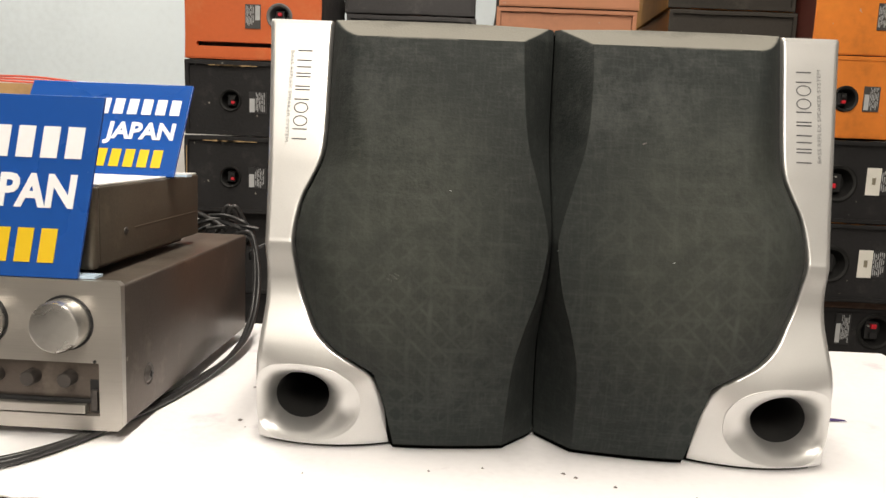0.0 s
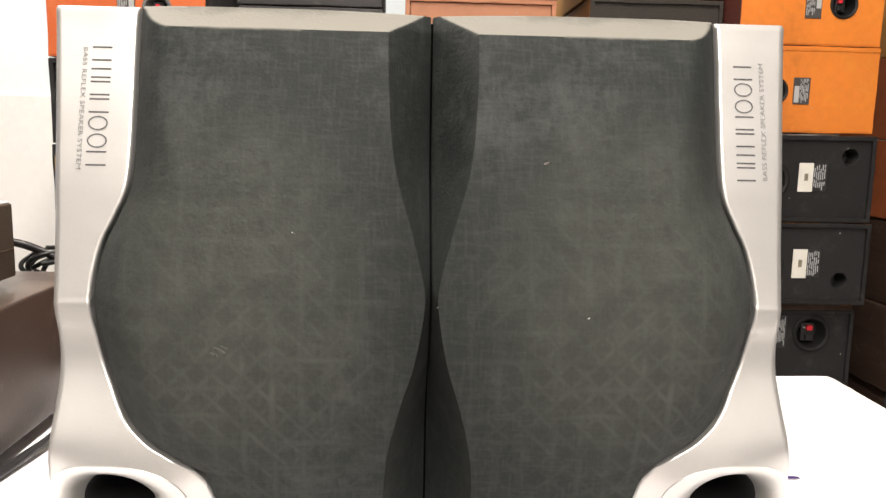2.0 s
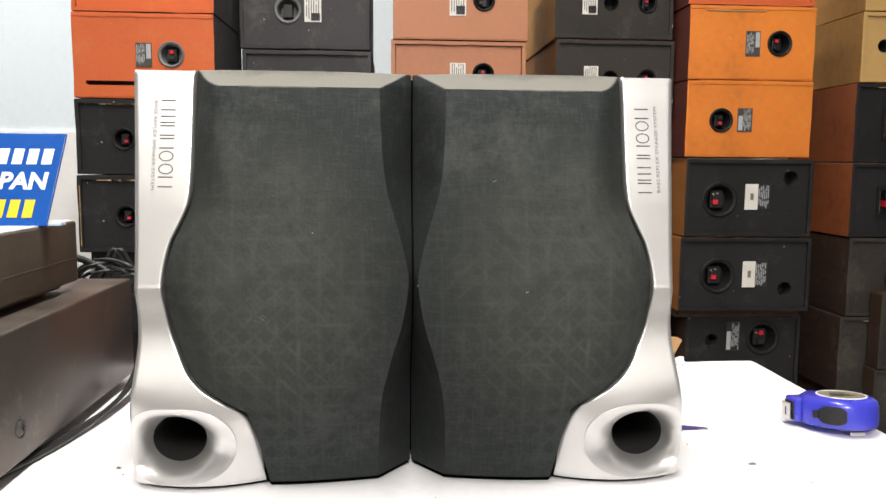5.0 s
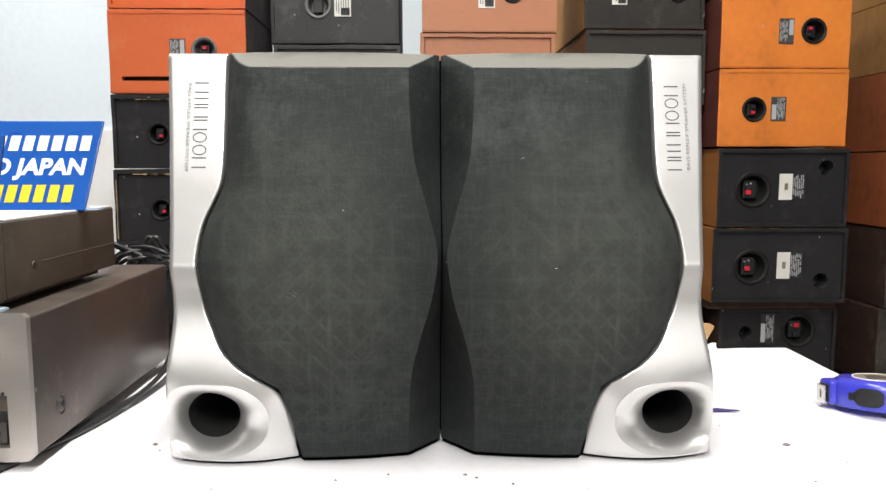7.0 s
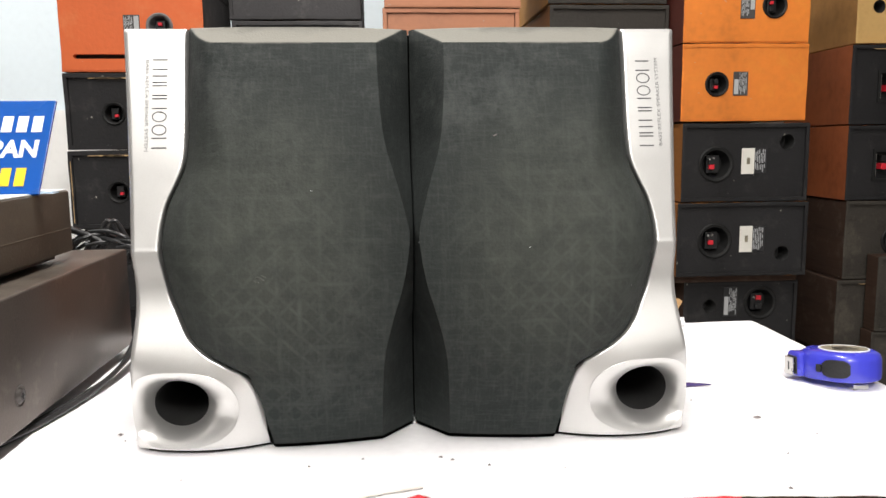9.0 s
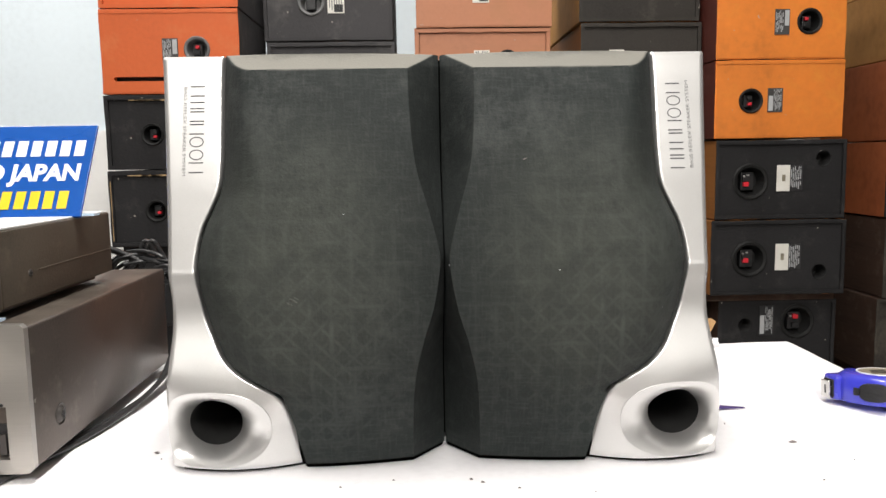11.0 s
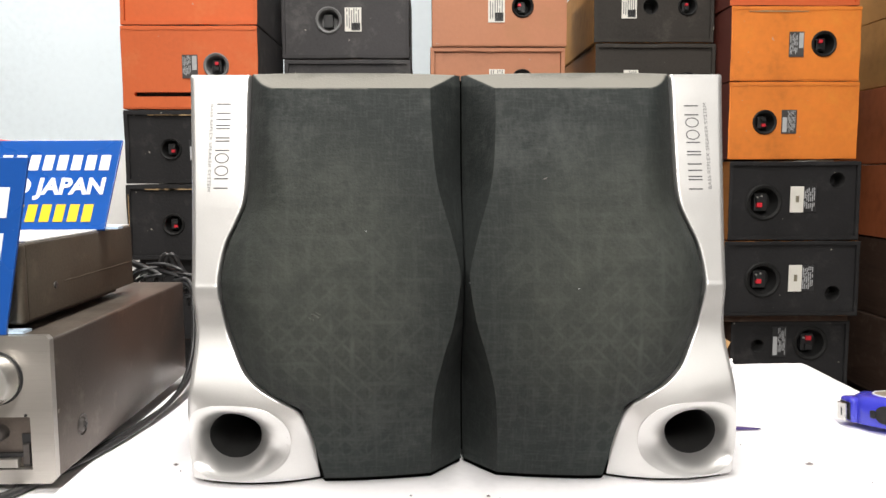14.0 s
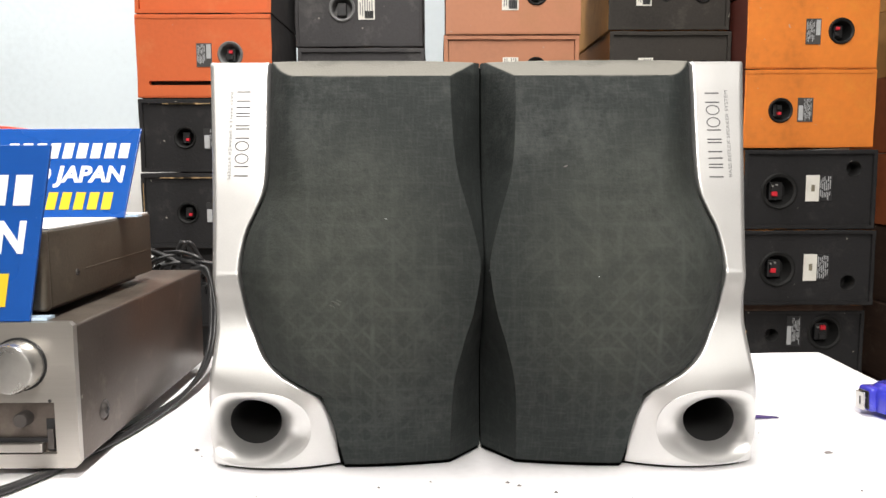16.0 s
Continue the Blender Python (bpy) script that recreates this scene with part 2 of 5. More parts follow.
M = {
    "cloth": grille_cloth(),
    "silver": mat("silver_paint", (0.66, 0.655, 0.645), 0.36, 0.76, 0.05, 6, 900, 0.005),
    "side_grey": mat("grey_vinyl", (0.30, 0.29, 0.29), 0.5, 0, 0.1, 8, 300, 0.04),
    "black": mat("black_plastic", (0.012, 0.012, 0.013), 0.45, 0, 0.2, 20, 300, 0.03),
    "hole": mat("dark_tube", (0.016, 0.016, 0.016), 0.7, 0, 0.2, 30, 300, 0.03),
    # near-black for joints, also paints shade in the seam and under the base
    "void": mat("shade_black", (0.003, 0.003, 0.003), 0.95, 0, 0.2, 30, 300, 0.0, spec=0.0),
    "pale_ink": mat("pale_grey_ink", (0.22, 0.22, 0.225), 0.6, 0, 0.1, 60, 600, 0.0),
    "dull_steel": mat("dull_steel", (0.11, 0.10, 0.095), 0.45, 0.8, 0.15, 30, 300, 0.03),
    "ink": mat("grey_ink", (0.10, 0.10, 0.105), 0.6, 0, 0.1, 60, 600, 0.0),
    "paper": mat("white_paper", (0.84, 0.83, 0.85), 0.75, 0, 0.05, 5, 160, 0.06, stain=(0.52, 0.46, 0.53)),
    "board": mat("table_board", (0.16, 0.10, 0.07), 0.6, 0, 0.3, 6, 90, 0.1),
    "red_cloth": mat("red_cloth", (0.55, 0.02, 0.03), 0.85, 0, 0.25, 12, 300, 0.2),
    "wall_blue": mat("pale_blue_paint", (0.76, 0.845, 0.90), 0.7, 0, 0.06, 2, 60, 0.05),
    "wall_cream": mat("cream_paint", (0.88, 0.875, 0.86), 0.6, 0, 0.05, 3, 60, 0.05),
    "dim_wall": mat("bounce_cut_brown", (0.11, 0.10, 0.09), 0.7, 0, 0.3, 3, 60, 0.05),
    "wall_back": mat("fill_wall_grey", (0.30, 0.29, 0.28), 0.7, 0, 0.12, 3, 60, 0.05),
    "ceiling": mat("white_ceiling", (0.78, 0.79, 0.80), 0.8, 0, 0.04, 2, 40, 0.03),
    "floor": mat("grey_floor_tile", (0.30, 0.29, 0.28), 0.45, 0, 0.15, 3, 60, 0.03),
    "amp_metal": mat("brushed_silver", (0.49, 0.465, 0.43), 0.36, 0.85, 0.08, 6, 140, 0.04, stretch=(0.15, 1, 6)),
    "amp_side": sheen_dusted(mat("brown_grey_enamel", (0.116, 0.096, 0.083), 0.36, 0.65, 0.22, 11, 420, 0.04, scuff=(0.23, 0.195, 0.165, 28)), (0.34, 0.29, 0.24)),
    "deck_side": sheen_dusted(mat("bronze_enamel", (0.105, 0.088, 0.067), 0.46, 0.35, 0.34, 14, 420, 0.045, scuff=(0.19, 0.155, 0.118, 34)), (0.30, 0.26, 0.21)),
    "steel": mat("plain_steel", (0.6, 0.59, 0.57), 0.3, 0.95, 0.1, 30, 300, 0.03),
    "blue": mat("blue_acrylic", (0.007, 0.076, 0.345), 0.3, 0, 0.05, 4, 60, 0.0),
    "white_ink": mat("white_print", (0.86, 0.87, 0.9), 0.5, 0, 0.03, 20, 200, 0.0),
    "yellow_ink": mat("yellow_print", (0.76, 0.50, 0.015), 0.5, 0, 0.04, 20, 200, 0.0),
    "orange": mat("orange_painted_board", (0.70, 0.198, 0.022), 0.62, 0, 0.20, 8, 60, 0.07, rand=0.06, scuff=(0.78, 0.29, 0.032, 7)),
    "red_orange": mat("red_orange_board", (0.60, 0.118, 0.028), 0.62, 0, 0.10, 5, 110, 0.08, rand=0.05, scuff=(0.62, 0.20, 0.07, 7)),
    "pink": mat("salmon_board", (0.46, 0.195, 0.105), 0.65, 0, 0.10, 4, 110, 0.08, rand=0.04, scuff=(0.40, 0.19, 0.09, 5)),
    "yellow_board": mat("ochre_board", (0.58, 0.36, 0.13), 0.65, 0, 0.12, 5, 110, 0.08, rand=0.04, scuff=(0.48, 0.27, 0.09, 8)),
    "dark_board": mat("charcoal_board", (0.0165, 0.016, 0.017), 0.62, 0, 0.3, 7, 200, 0.14, rand=0.12, scuff=(0.055, 0.053, 0.052, 16), spec=0.25),
    "grey_board": mat("slate_board", (0.050, 0.048, 0.050), 0.65, 0, 0.22, 6, 200, 0.12, rand=0.08, scuff=(0.13, 0.125, 0.12, 14), spec=0.25),
    "brown_board": mat("umber_board", (0.034, 0.030, 0.026), 0.65, 0, 0.3, 6, 200, 0.14, rand=0.08, scuff=(0.085, 0.075, 0.065, 18), spec=0.25),
    "maroon": mat("maroon_veneer", (0.085, 0.022, 0.016), 0.45, 0, 0.3, 3, 60, 0.05, stretch=(1, 0.2, 4)),
    "redwood": mat("red_brown_veneer", (0.34, 0.098, 0.036), 0.65, 0, 0.25, 9, 90, 0.05, stretch=(1, 0.6, 0.5), spec=0.15),
    "tan": mat("tan_veneer", (0.41, 0.205, 0.068), 0.7, 0, 0.2, 9, 90, 0.05, stretch=(1, 0.6, 0.5), spec=0.12),
    "orange_side": mat("orange_veneer", (0.27, 0.11, 0.032), 0.65, 0, 0.2, 3, 60, 0.05, stretch=(1, 0.2, 4), spec=0.15),
    "dark_wood": mat("dark_veneer", (0.055, 0.033, 0.024), 0.6, 0, 0.35, 3, 60, 0.06, stretch=(1, 0.2, 4), spec=0.15, scuff=(0.13, 0.10, 0.08, 13)),
    "dusty_board": mat("dusty_brown_board", (0.045, 0.040, 0.034), 0.75, 0, 0.4, 9, 200, 0.14, rand=0.1, scuff=(0.12, 0.105, 0.085, 11), spec=0.15),
    "raw_wood": mat("bare_chipboard", (0.42, 0.28, 0.14), 0.8, 0, 0.3, 40, 300, 0.2),
    "grey_ring": mat("grey_plastic", (0.16, 0.16, 0.16), 0.5, 0, 0.12, 20, 200, 0.03),
    "red_tip": mat("red_terminal", (0.62, 0.02, 0.035), 0.4, 0, 0.1, 40, 300, 0.0),
    "label_dark": mat("dark_label", (0.022, 0.022, 0.024), 0.4, 0, 0.2, 30, 300, 0.0),
    "label_white": mat("pale_label", (0.74, 0.72, 0.66), 0.5, 0, 0.08, 30, 300, 0.0),
    "rubbed": mat("rubbed_cloth", (0.085, 0.088, 0.080), 0.85, 0, 0.4, 200, 900, 0.1, spec=0.1),
    "label_mid": mat("grey_label", (0.065, 0.063, 0.062), 0.4, 0, 0.15, 30, 300, 0.0),
    "cup_black": mat("matt_black_plastic", (0.012, 0.012, 0.012), 0.62, 0, 0.2, 20, 300, 0.03, spec=0.25),
    "card": mat("tan_cardboard", (0.42, 0.25, 0.11), 0.85, 0, 0.15, 20, 200, 0.1),
    "label_grey": mat("grey_print", (0.45, 0.46, 0.47), 0.5, 0, 0.1, 30, 300, 0.0),
    "tape_blue": mat("violet_blue_plastic", (0.045, 0.05, 0.50), 0.28, 0, 0.06, 10, 200, 0.02, coat=0.3),
    "rubber": mat("black_rubber", (0.008, 0.008, 0.009), 0.55, 0, 0.2, 30, 400, 0.15),
    "dial": mat("dial_print", (0.30, 0.27, 0.20), 0.4, 0.3, 0.2, 30, 300, 0.0),
    "cable": mat("black_cable", (0.02, 0.02, 0.021), 0.38, 0, 0.15, 40, 300, 0.02),
    "red_wire": mat("red_wire", (0.60, 0.10, 0.06), 0.5, 0, 0.1, 40, 300, 0.02),
    "purple": mat("purple_plastic", (0.05, 0.03, 0.13), 0.4, 0, 0.15, 40, 300, 0.02),
    "debris": mat("dry_scraps", (0.19, 0.165, 0.165), 0.9, 0, 0.5, 60, 400, 0.1),
    "clear": mat("pale_acrylic_base", (0.55, 0.70, 0.85), 0.15, 0, 0.03, 10, 100, 0.0),
}

# ---- building helpers ----


def spot(ob):
    v = Vector((0, 0, 0))
    while ob is not None:
        v += ob.location
        ob = ob.parent
    return v


def part(name, bm, material, parent=None, label="", smooth=False):
    """Links a bmesh, given in room coordinates, as one mesh object under its parent."""
    me = bpy.data.meshes.new(name)
    if parent is not None:
        bmesh.ops.translate(bm, verts=bm.verts, vec=-spot(parent))
    bmesh.ops.recalc_face_normals(bm, faces=bm.faces)
    bm.to_mesh(me)
    bm.free()
    for mt in (material if isinstance(material, (list, tuple)) else [material]):
        me.materials.append(M[mt])
    if smooth:
        for p in me.polygons:
            p.use_smooth = True
        me.set_sharp_from_angle(angle=radians(38))
    ob = new(name, me)
    ob.parent = parent
    if label:
        tagged(ob, label)
    return ob


def thing(name, base, label, category, group="", kind=""):
    ob = new(name)
    ob.empty_display_size = 0.03
    ob.location = base
    return tagged(ob, label, category, group, kind)


def box(x0, x1, y0, y1, z0, z1, bevel=0.0, seg=2, bm=None):
    own = bmesh.new()
    bmesh.ops.create_cube(own, size=1)
    for v in own.verts:
        v.co = Vector(((x0 + x1) / 2 + v.co.x * (x1 - x0), (y0 + y1) / 2 + v.co.y * (y1 - y0), (z0 + z1) / 2 + v.co.z * (z1 - z0)))
    if bevel:
        bmesh.ops.bevel(own, geom=own.edges[:], offset=bevel, segments=seg, profile=0.5, affect="EDGES")
    if bm is None:
        return own
    me = bpy.data.meshes.new("scrap")
    own.to_mesh(me)
    own.free()
    bm.from_mesh(me)
    bpy.data.meshes.remove(me)
    return bm


def lathe(profile, centre, axis="y", n=40, bm=None, sx=1.0, sz=1.0):
    """A surface of revolution: profile of (radius, along) round the axis; 'along' grows towards +axis."""
    bm = bm or bmesh.new()
    rings = []
    for r, a in profile:
        ring = []
        for k in range(n):
            w = 2 * math.pi * k / n
            if axis == "y":
                p = (centre[0] + sx * r * math.cos(w), centre[1] + a, centre[2] + sz * r * math.sin(w))
            elif axis == "x":
                p = (centre[0] + a, centre[1] + r * math.cos(w), centre[2] + r * math.sin(w))
            else:
                p = (centre[0] + sx * r * math.cos(w), centre[1] + sz * r * math.sin(w), centre[2] + a)
            ring.append(bm.verts.new(p))
        rings.append(ring)
    for i in range(len(rings) - 1):
        for k in range(n):
            bm.faces.new((rings[i][k], rings[i][(k + 1) % n], rings[i + 1][(k + 1) % n], rings[i + 1][k]))
    for ring, (r, a) in ((rings[0], profile[0]), (rings[-1], profile[-1])):
        if r > 1e-6 and r < 0.6 * max(p[0] for p in profile) or len(profile) == 2:
            bm.faces.new(ring)
    return bm


def wire(points, radius, bm=None, n=8, step=10):
    """A round tube along a smooth curve through the points."""
    bm = bm or bmesh.new()
    P = [Vector(p) for p in points]
    P = [P[0] * 2 - P[1]] + P + [P[-1] * 2 - P[-2]]
    path = []
    for i in range(1, len(P) - 2):
        for k in range(step):
            t = k / step
            a, b, c, d = P[i - 1], P[i], P[i + 1], P[i + 2]
            path.append(0.5 * (2 * b + (c - a) * t + (2 * a - 5 * b + 4 * c - d) * t * t + (3 * b - a - 3 * c + d) * t ** 3))
    path.append(P[-2])
    rings, up = [], Vector((0.1, 0.2, 1))
    for i, p in enumerate(path):
        d = (path[min(i + 1, len(path) - 1)] - path[max(i - 1, 0)]).normalized()
        s = d.cross(up).normalized()
        u = s.cross(d)
        up = u
        rings.append([bm.verts.new(p + radius * (math.cos(2 * math.pi * k / n) * s + math.sin(2 * math.pi * k / n) * u)) for k in range(n)])
    for i in range(len(rings) - 1):
        for k in range(n):
            bm.faces.new((rings[i][k], rings[i][(k + 1) % n], rings[i + 1][(k + 1) % n], rings[i + 1][k]))
    bm.faces.new(rings[0])
    bm.faces.new(rings[-1])
    return bm


def lettering(body, size, bold=0.0, depth=0.0003, align="LEFT"):
    """The built-in font's letters as a bmesh in the xy plane."""
    cu = bpy.data.curves.new("letters", "FONT")
    cu.body, cu.size, cu.offset, cu.extrude, cu.align_x, cu.resolution_u = body, size, bold, depth, align, 3
    ob = new("letters", cu)
    bpy.context.view_layer.update()
    me = bpy.data.meshes.new_from_object(ob.evaluated_get(bpy.context.evaluated_depsgraph_get()))
    bm = bmesh.new()
    bm.from_mesh(me)
    bpy.data.objects.remove(ob)
    bpy.data.curves.remove(cu)
    bpy.data.meshes.remove(me)
    return bm


def remap(bm, fn):
    for v in bm.verts:
        v.co = Vector(fn(*v.co))
    return bm


def circle(x, z, r, n=32):
    return [(x + r * math.cos(2 * math.pi * k / n), z + r * math.sin(2 * math.pi * k / n)) for k in range(n)]


def plate(outline, holes, y0, y1):
    """A board in the xz plane from y0 (front) to y1, with round or square openings cut through it."""
    from mathutils import geometry
    loops = [outline] + holes
    tris = geometry.tessellate_polygon([[Vector((x, z, 0)) for x, z in lp] for lp in loops])
    flat = [p for lp in loops for p in lp]
    bm = bmesh.new()
    f = [bm.verts.new((x, y0, z)) for x, z in flat]
    b = [bm.verts.new((x, y1, z)) for x, z in flat]
    for t in tris:
        bm.faces.new([f[i] for i in t])
        bm.faces.new([b[i] for i in reversed(t)])
    at = 0
    for lp in loops:
        n = len(lp)
        for k in range(n):
            i, j = at + k, at + (k + 1) % n
            bm.faces.new((f[i], f[j], b[j], b[i]))
        at += n
    return bm


# ---- the room ----
def wall(name, bm, material, label):
    return tagged(part(name, bm, material), label, "wall", kind="structure")


tagged(part("floor", box(-2.6, 2.9, -2.7, 2.45, -0.1, 0.0), "floor"), "grey tiled shop floor under the table", "floor", kind="structure")
tagged(part("ceiling", box(-2.6, 2.9, -2.7, 2.45, 2.7, 2.8), "ceiling"), "plain white painted ceiling with tube lighting", "ceiling", kind="structure")
wall("wall_north", box(-2.5, 2.8, 2.3, 2.45, 1.09, 2.7), "wall_blue", "pale blue painted wall behind the stacked speakers")
wall("wall_north_lower", box(-2.5, 2.8, 2.292, 2.45, 0.0, 1.09), "wall_cream", "cream painted lower band of the back wall")
# unseen wall, its grey chosen to throw fill onto the speaker fronts
wall("wall_south", box(-2.5, 2.8, -2.7, -2.6, 0.0, 2.7), "wall_back", "unseen grey wall behind the viewer for frontal fill")
# unseen side walls, kept dark to hold bounce off the speaker facets
wall("wall_west", box(-2.6, -2.5, -2.7, 2.45, 0.0, 2.7), "dim_wall", "unseen dark brown side wall that cuts bounce light")
wall("wall_east", box(2.8, 2.9, -2.7, 2.45, 0.0, 2.7), "dim_wall", "unseen dark brown side wall that cuts bounce light")

# ---- the table and its paper ----
TOP = 0.75
table = thing("table", (0.0, 0.74, 0.0), "long shop table with a dark board top and red cloth", "table")
part("tabletop", box(-1.1, 0.606, 0.478, 0.985, 0.715, 0.7455, 0.002), "board", table, "dark brown board")
part("table_cloth_edge", box(0.02, 0.36, 0.498, 0.535, 0.7456, 0.7472, 0.0004), "red_cloth", table, "red cloth strip along the front edge")
for lx in (-1.04, 0.54):
    for ly in (0.52, 0.93):
        part("leg", box(lx, lx + 0.045, ly, ly + 0.045, 0.0, 0.7148, 0.003), "board", table)


def paper_sheet():
    bm = bmesh.new()
    rng = random.Random(4)
    nx, ny = 220, 36
    x0, x1 = -1.09, 0.612
    grid = []
    edge = [rng.uniform(-0.002, 0.002) for _ in range(nx + 1)]
    for i in range(nx + 1):
        col = []
        for j in range(ny + 1):
            x = x0 + (x1 - x0) * i / nx
            yf = 0.503 + edge[i] * 0.6 - 0.10 * max(0, x - 0.35) + 0.021 * math.exp(-((x - 0.139) / 0.016) ** 2)
            yb = 0.99 + 0.003 * math.sin(x * 13)
            y = yf + (yb - yf) * j / ny
            h = 0.0009 * noise.noise((x * 9, y * 9, 0)) + 0.0006 * noise.noise((x * 30, y * 30, 3))
            z = TOP - 0.0012 + min(0.0, h)
            if i == nx:
                z -= 0.003
            col.append(bm.verts.new((x, y, z)))
        grid.append(col)
    for i in range(nx):
        for j in range(ny):
            bm.faces.new((grid[i][j], grid[i + 1][j], grid[i + 1][j + 1], grid[i][j + 1]))
    low = bmesh.ops.extrude_face_region(bm, geom=bm.faces[:])["geom"]
    for v in low:
        if isinstance(v, bmesh.types.BMVert):
            v.co.z -= 0.0012
    return bm


tagged(part("paper_sheet", paper_sheet(), "paper", smooth=True), "wide white paper sheet covering the shop table", "paper")

# ---- the two bookshelf speakers ----
MID = 0.1422
Z_EDGE = [0.0, 0.008, 0.029, 0.045, 0.059, 0.065, 0.074, 0.087, 0.105, 0.123, 0.146, 0.160, 0.178, 0.194, 0.207, 0.223, 0.241, 0.279, 0.312, 0.331]
U_EDGE = [0.113, 0.114, 0.119, 0.124, 0.132, 0.144, 0.160, 0.174, 0.183, 0.190, 0.194, 0.195, 0.193, 0.189, 0.183, 0.1765, 0.1745, 0.1745, 0.175, 0.1745]
Z_OUT, U_OUT = [0.0, 0.043, 0.087, 0.123, 0.157, 0.241, 0.331], [0.2185, 0.219, 0.2155, 0.214, 0.2135, 0.2155, 0.2205]
Z_FACET, U_FACET = [0.0, 0.015, 0.074, 0.107, 0.134, 0.163, 0.176, 0.205, 0.242, 0.286, 0.331], [0.027, 0.027, 0.024, 0.017, 0.009, 0.004, 0.004, 0.011, 0.021, 0.025, 0.026]
Z_PANEL = [0.0, 0.05, 0.066, 0.08, 0.10, 0.118, 0.128, 0.138, 0.147, 0.1515, 0.1555, 0.1580, 0.1592, 0.1602, 0.20, 0.234, 0.27, 0.304, 0.331]
Y_PANEL = [0.604, 0.6030, 0.6040, 0.6075, 0.6158, 0.6226, 0.6246, 0.6240, 0.6216, 0.6209, 0.6206, 0.6206, 0.6209, 0.6213, 0.630, 0.6365, 0.646, 0.6555, 0.6625]


def rim_y(z, crisp=True):
    """Depth of the silver panel at a height: eased curve, crisp only at its joint."""
    soft = min(max((abs(z - 0.1585) - 0.006) / 0.02, 0), 1)
    reach = 0.012 * soft if crisp else 0.012
    return sum(float(np.interp(z + reach * k / 4, Z_PANEL, Y_PANEL)) for k in range(-4, 5)) / 9


def spline(z, zs, us):
    """A smooth curve through the points (cubic, clipped slopes)."""
    k = min(max(int(np.searchsorted(zs, z)) - 1, 0), len(zs) - 2)
    h = zs[k + 1] - zs[k]
    d = (us[k + 1] - us[k]) / h
    da = d if k == 0 else (us[k + 1] - us[k - 1]) / (zs[k + 1] - zs[k - 1])
    db = d if k == len(zs) - 2 else (us[k + 2] - us[k]) / (zs[k + 2] - zs[k])
    t = min(max((z - zs[k]) / h, 0), 1)
    return us[k] * (1 + 2 * t) * (1 - t) ** 2 + us[k + 1] * t * t * (3 - 2 * t) + h * (da * t * (1 - t) ** 2 - db * t * t * (1 - t))


def skew(z):
    """How much wider a joint of even width gets across where its edge runs aslant."""
    return math.hypot(1, (spline(z + 0.002, Z_EDGE, U_EDGE) - spline(z - 0.002, Z_EDGE, U_EDGE)) / 0.004)


def edge_u(z, left):
    """Where cloth and silver meet; the two speakers are not exact mirror images."""
    lift = float(np.interp(z, (0.0, 0.03, 0.05, 0.063, 0.072, 0.095, 0.11, 0.13, 0.155), (0, 0.0012, 0.002, 0.0036, 0.0048, 0.005, 0.004, 0.002, 0)))
    return spline(z - lift * (0.8 if left else 1.25), Z_EDGE, U_EDGE)


def front_y(z):
    return 0.583 + 1.45 * (z - 0.14) ** 2


def grille_y(u, z, edge):
    g = front_y(z)
    facet = spline(z, Z_FACET, U_FACET)
    low = max(0, 1 - z / 0.11)
    g += 0.016 * low * max(0, 1 - u / 0.10) ** 1.6
    high = min(max((z - 0.215) / 0.105, 0), 1)
    inner = g + (3.2 - 2.35 * low * low - 1.8 * high) * (facet - u)
    wo = 0.046 - 0.022 * max(0, (z - 0.20) / 0.13)
    rim = rim_y(z, False) - 0.0006
    t = (edge - u) / wo
    outer = rim + (g - rim) * (1 - (1 - min(t, 1)) ** 1.9) if t < 1 else g
    brow = 0.667 - 0.015 * (1 - (1 - min(u / 0.085, 1)) ** 2)
    side = min(max((u - edge + 0.05) / 0.05, 0), 1)
    brow += (rim - 0.002 - brow) * side ** 2
    top = g + (brow - g) * max(0, (z - 0.3155) / 0.0148)
    return max(g, inner, outer, top)


def out_u(z, wide):
    foot = (0.0028 if wide else 0.0040) * float(np.interp(z, (0.055, 0.115), (1, 0)))
    return spline(z, Z_OUT, U_OUT) + foot + wide * float(np.interp(z, (0.03, 0.11, 0.157, 0.331), (0.0, 0.0020, 0.0044, 0.0052)))


def panel_y(u, z, wide=0):
    y = rim_y(z)
    low = min(max((0.085 - z) / 0.05, 0), 1)
    y += low * low * (3 - 2 * low) * 0.012 * ((u - 0.168) / 0.052) ** 2
    uo, ui = out_u(z, wide), edge_u(z, wide)
    t = (u - uo + 0.0045) / 0.0045
    if t > 0:
        y += 0.0045 * (1 - math.sqrt(max(0, 1 - min(t, 1) ** 2)))
    t = (ui + 0.0011 * skew(z) + (0.0034 if z > 0.160 else 0.0016) - u) / (0.0034 if z > 0.160 else 0.0016)
    if t > 0:
        y += (0.0014 if z > 0.160 else 0.0008) * min(t, 1) ** (5 if z > 0.160 else 2)
    t = (z - 0.327) / 0.004
    if t > 0:
        y += 0.003 * min(t, 1) ** 2
    t = (0.008 - z) / 0.008
    if t > 0:
        y += 0.004 * t * t
    return y


LIP_U, LIP_Z, LIP_H = 0.1848, 0.0356, 0.0292


def lip_side(du):
    """Half width and squareness of the port's egg-shaped mouth, outwards or inwards of its middle."""
    return (0.0318, 3.3) if du > 0 else (0.0475, 2.35)


def lip(u, z, middle):
    a, e = lip_side(u - middle)
    return ((abs(u - middle) / a) ** e + (abs(z - LIP_Z) / LIP_H) ** e) ** (1 / e)


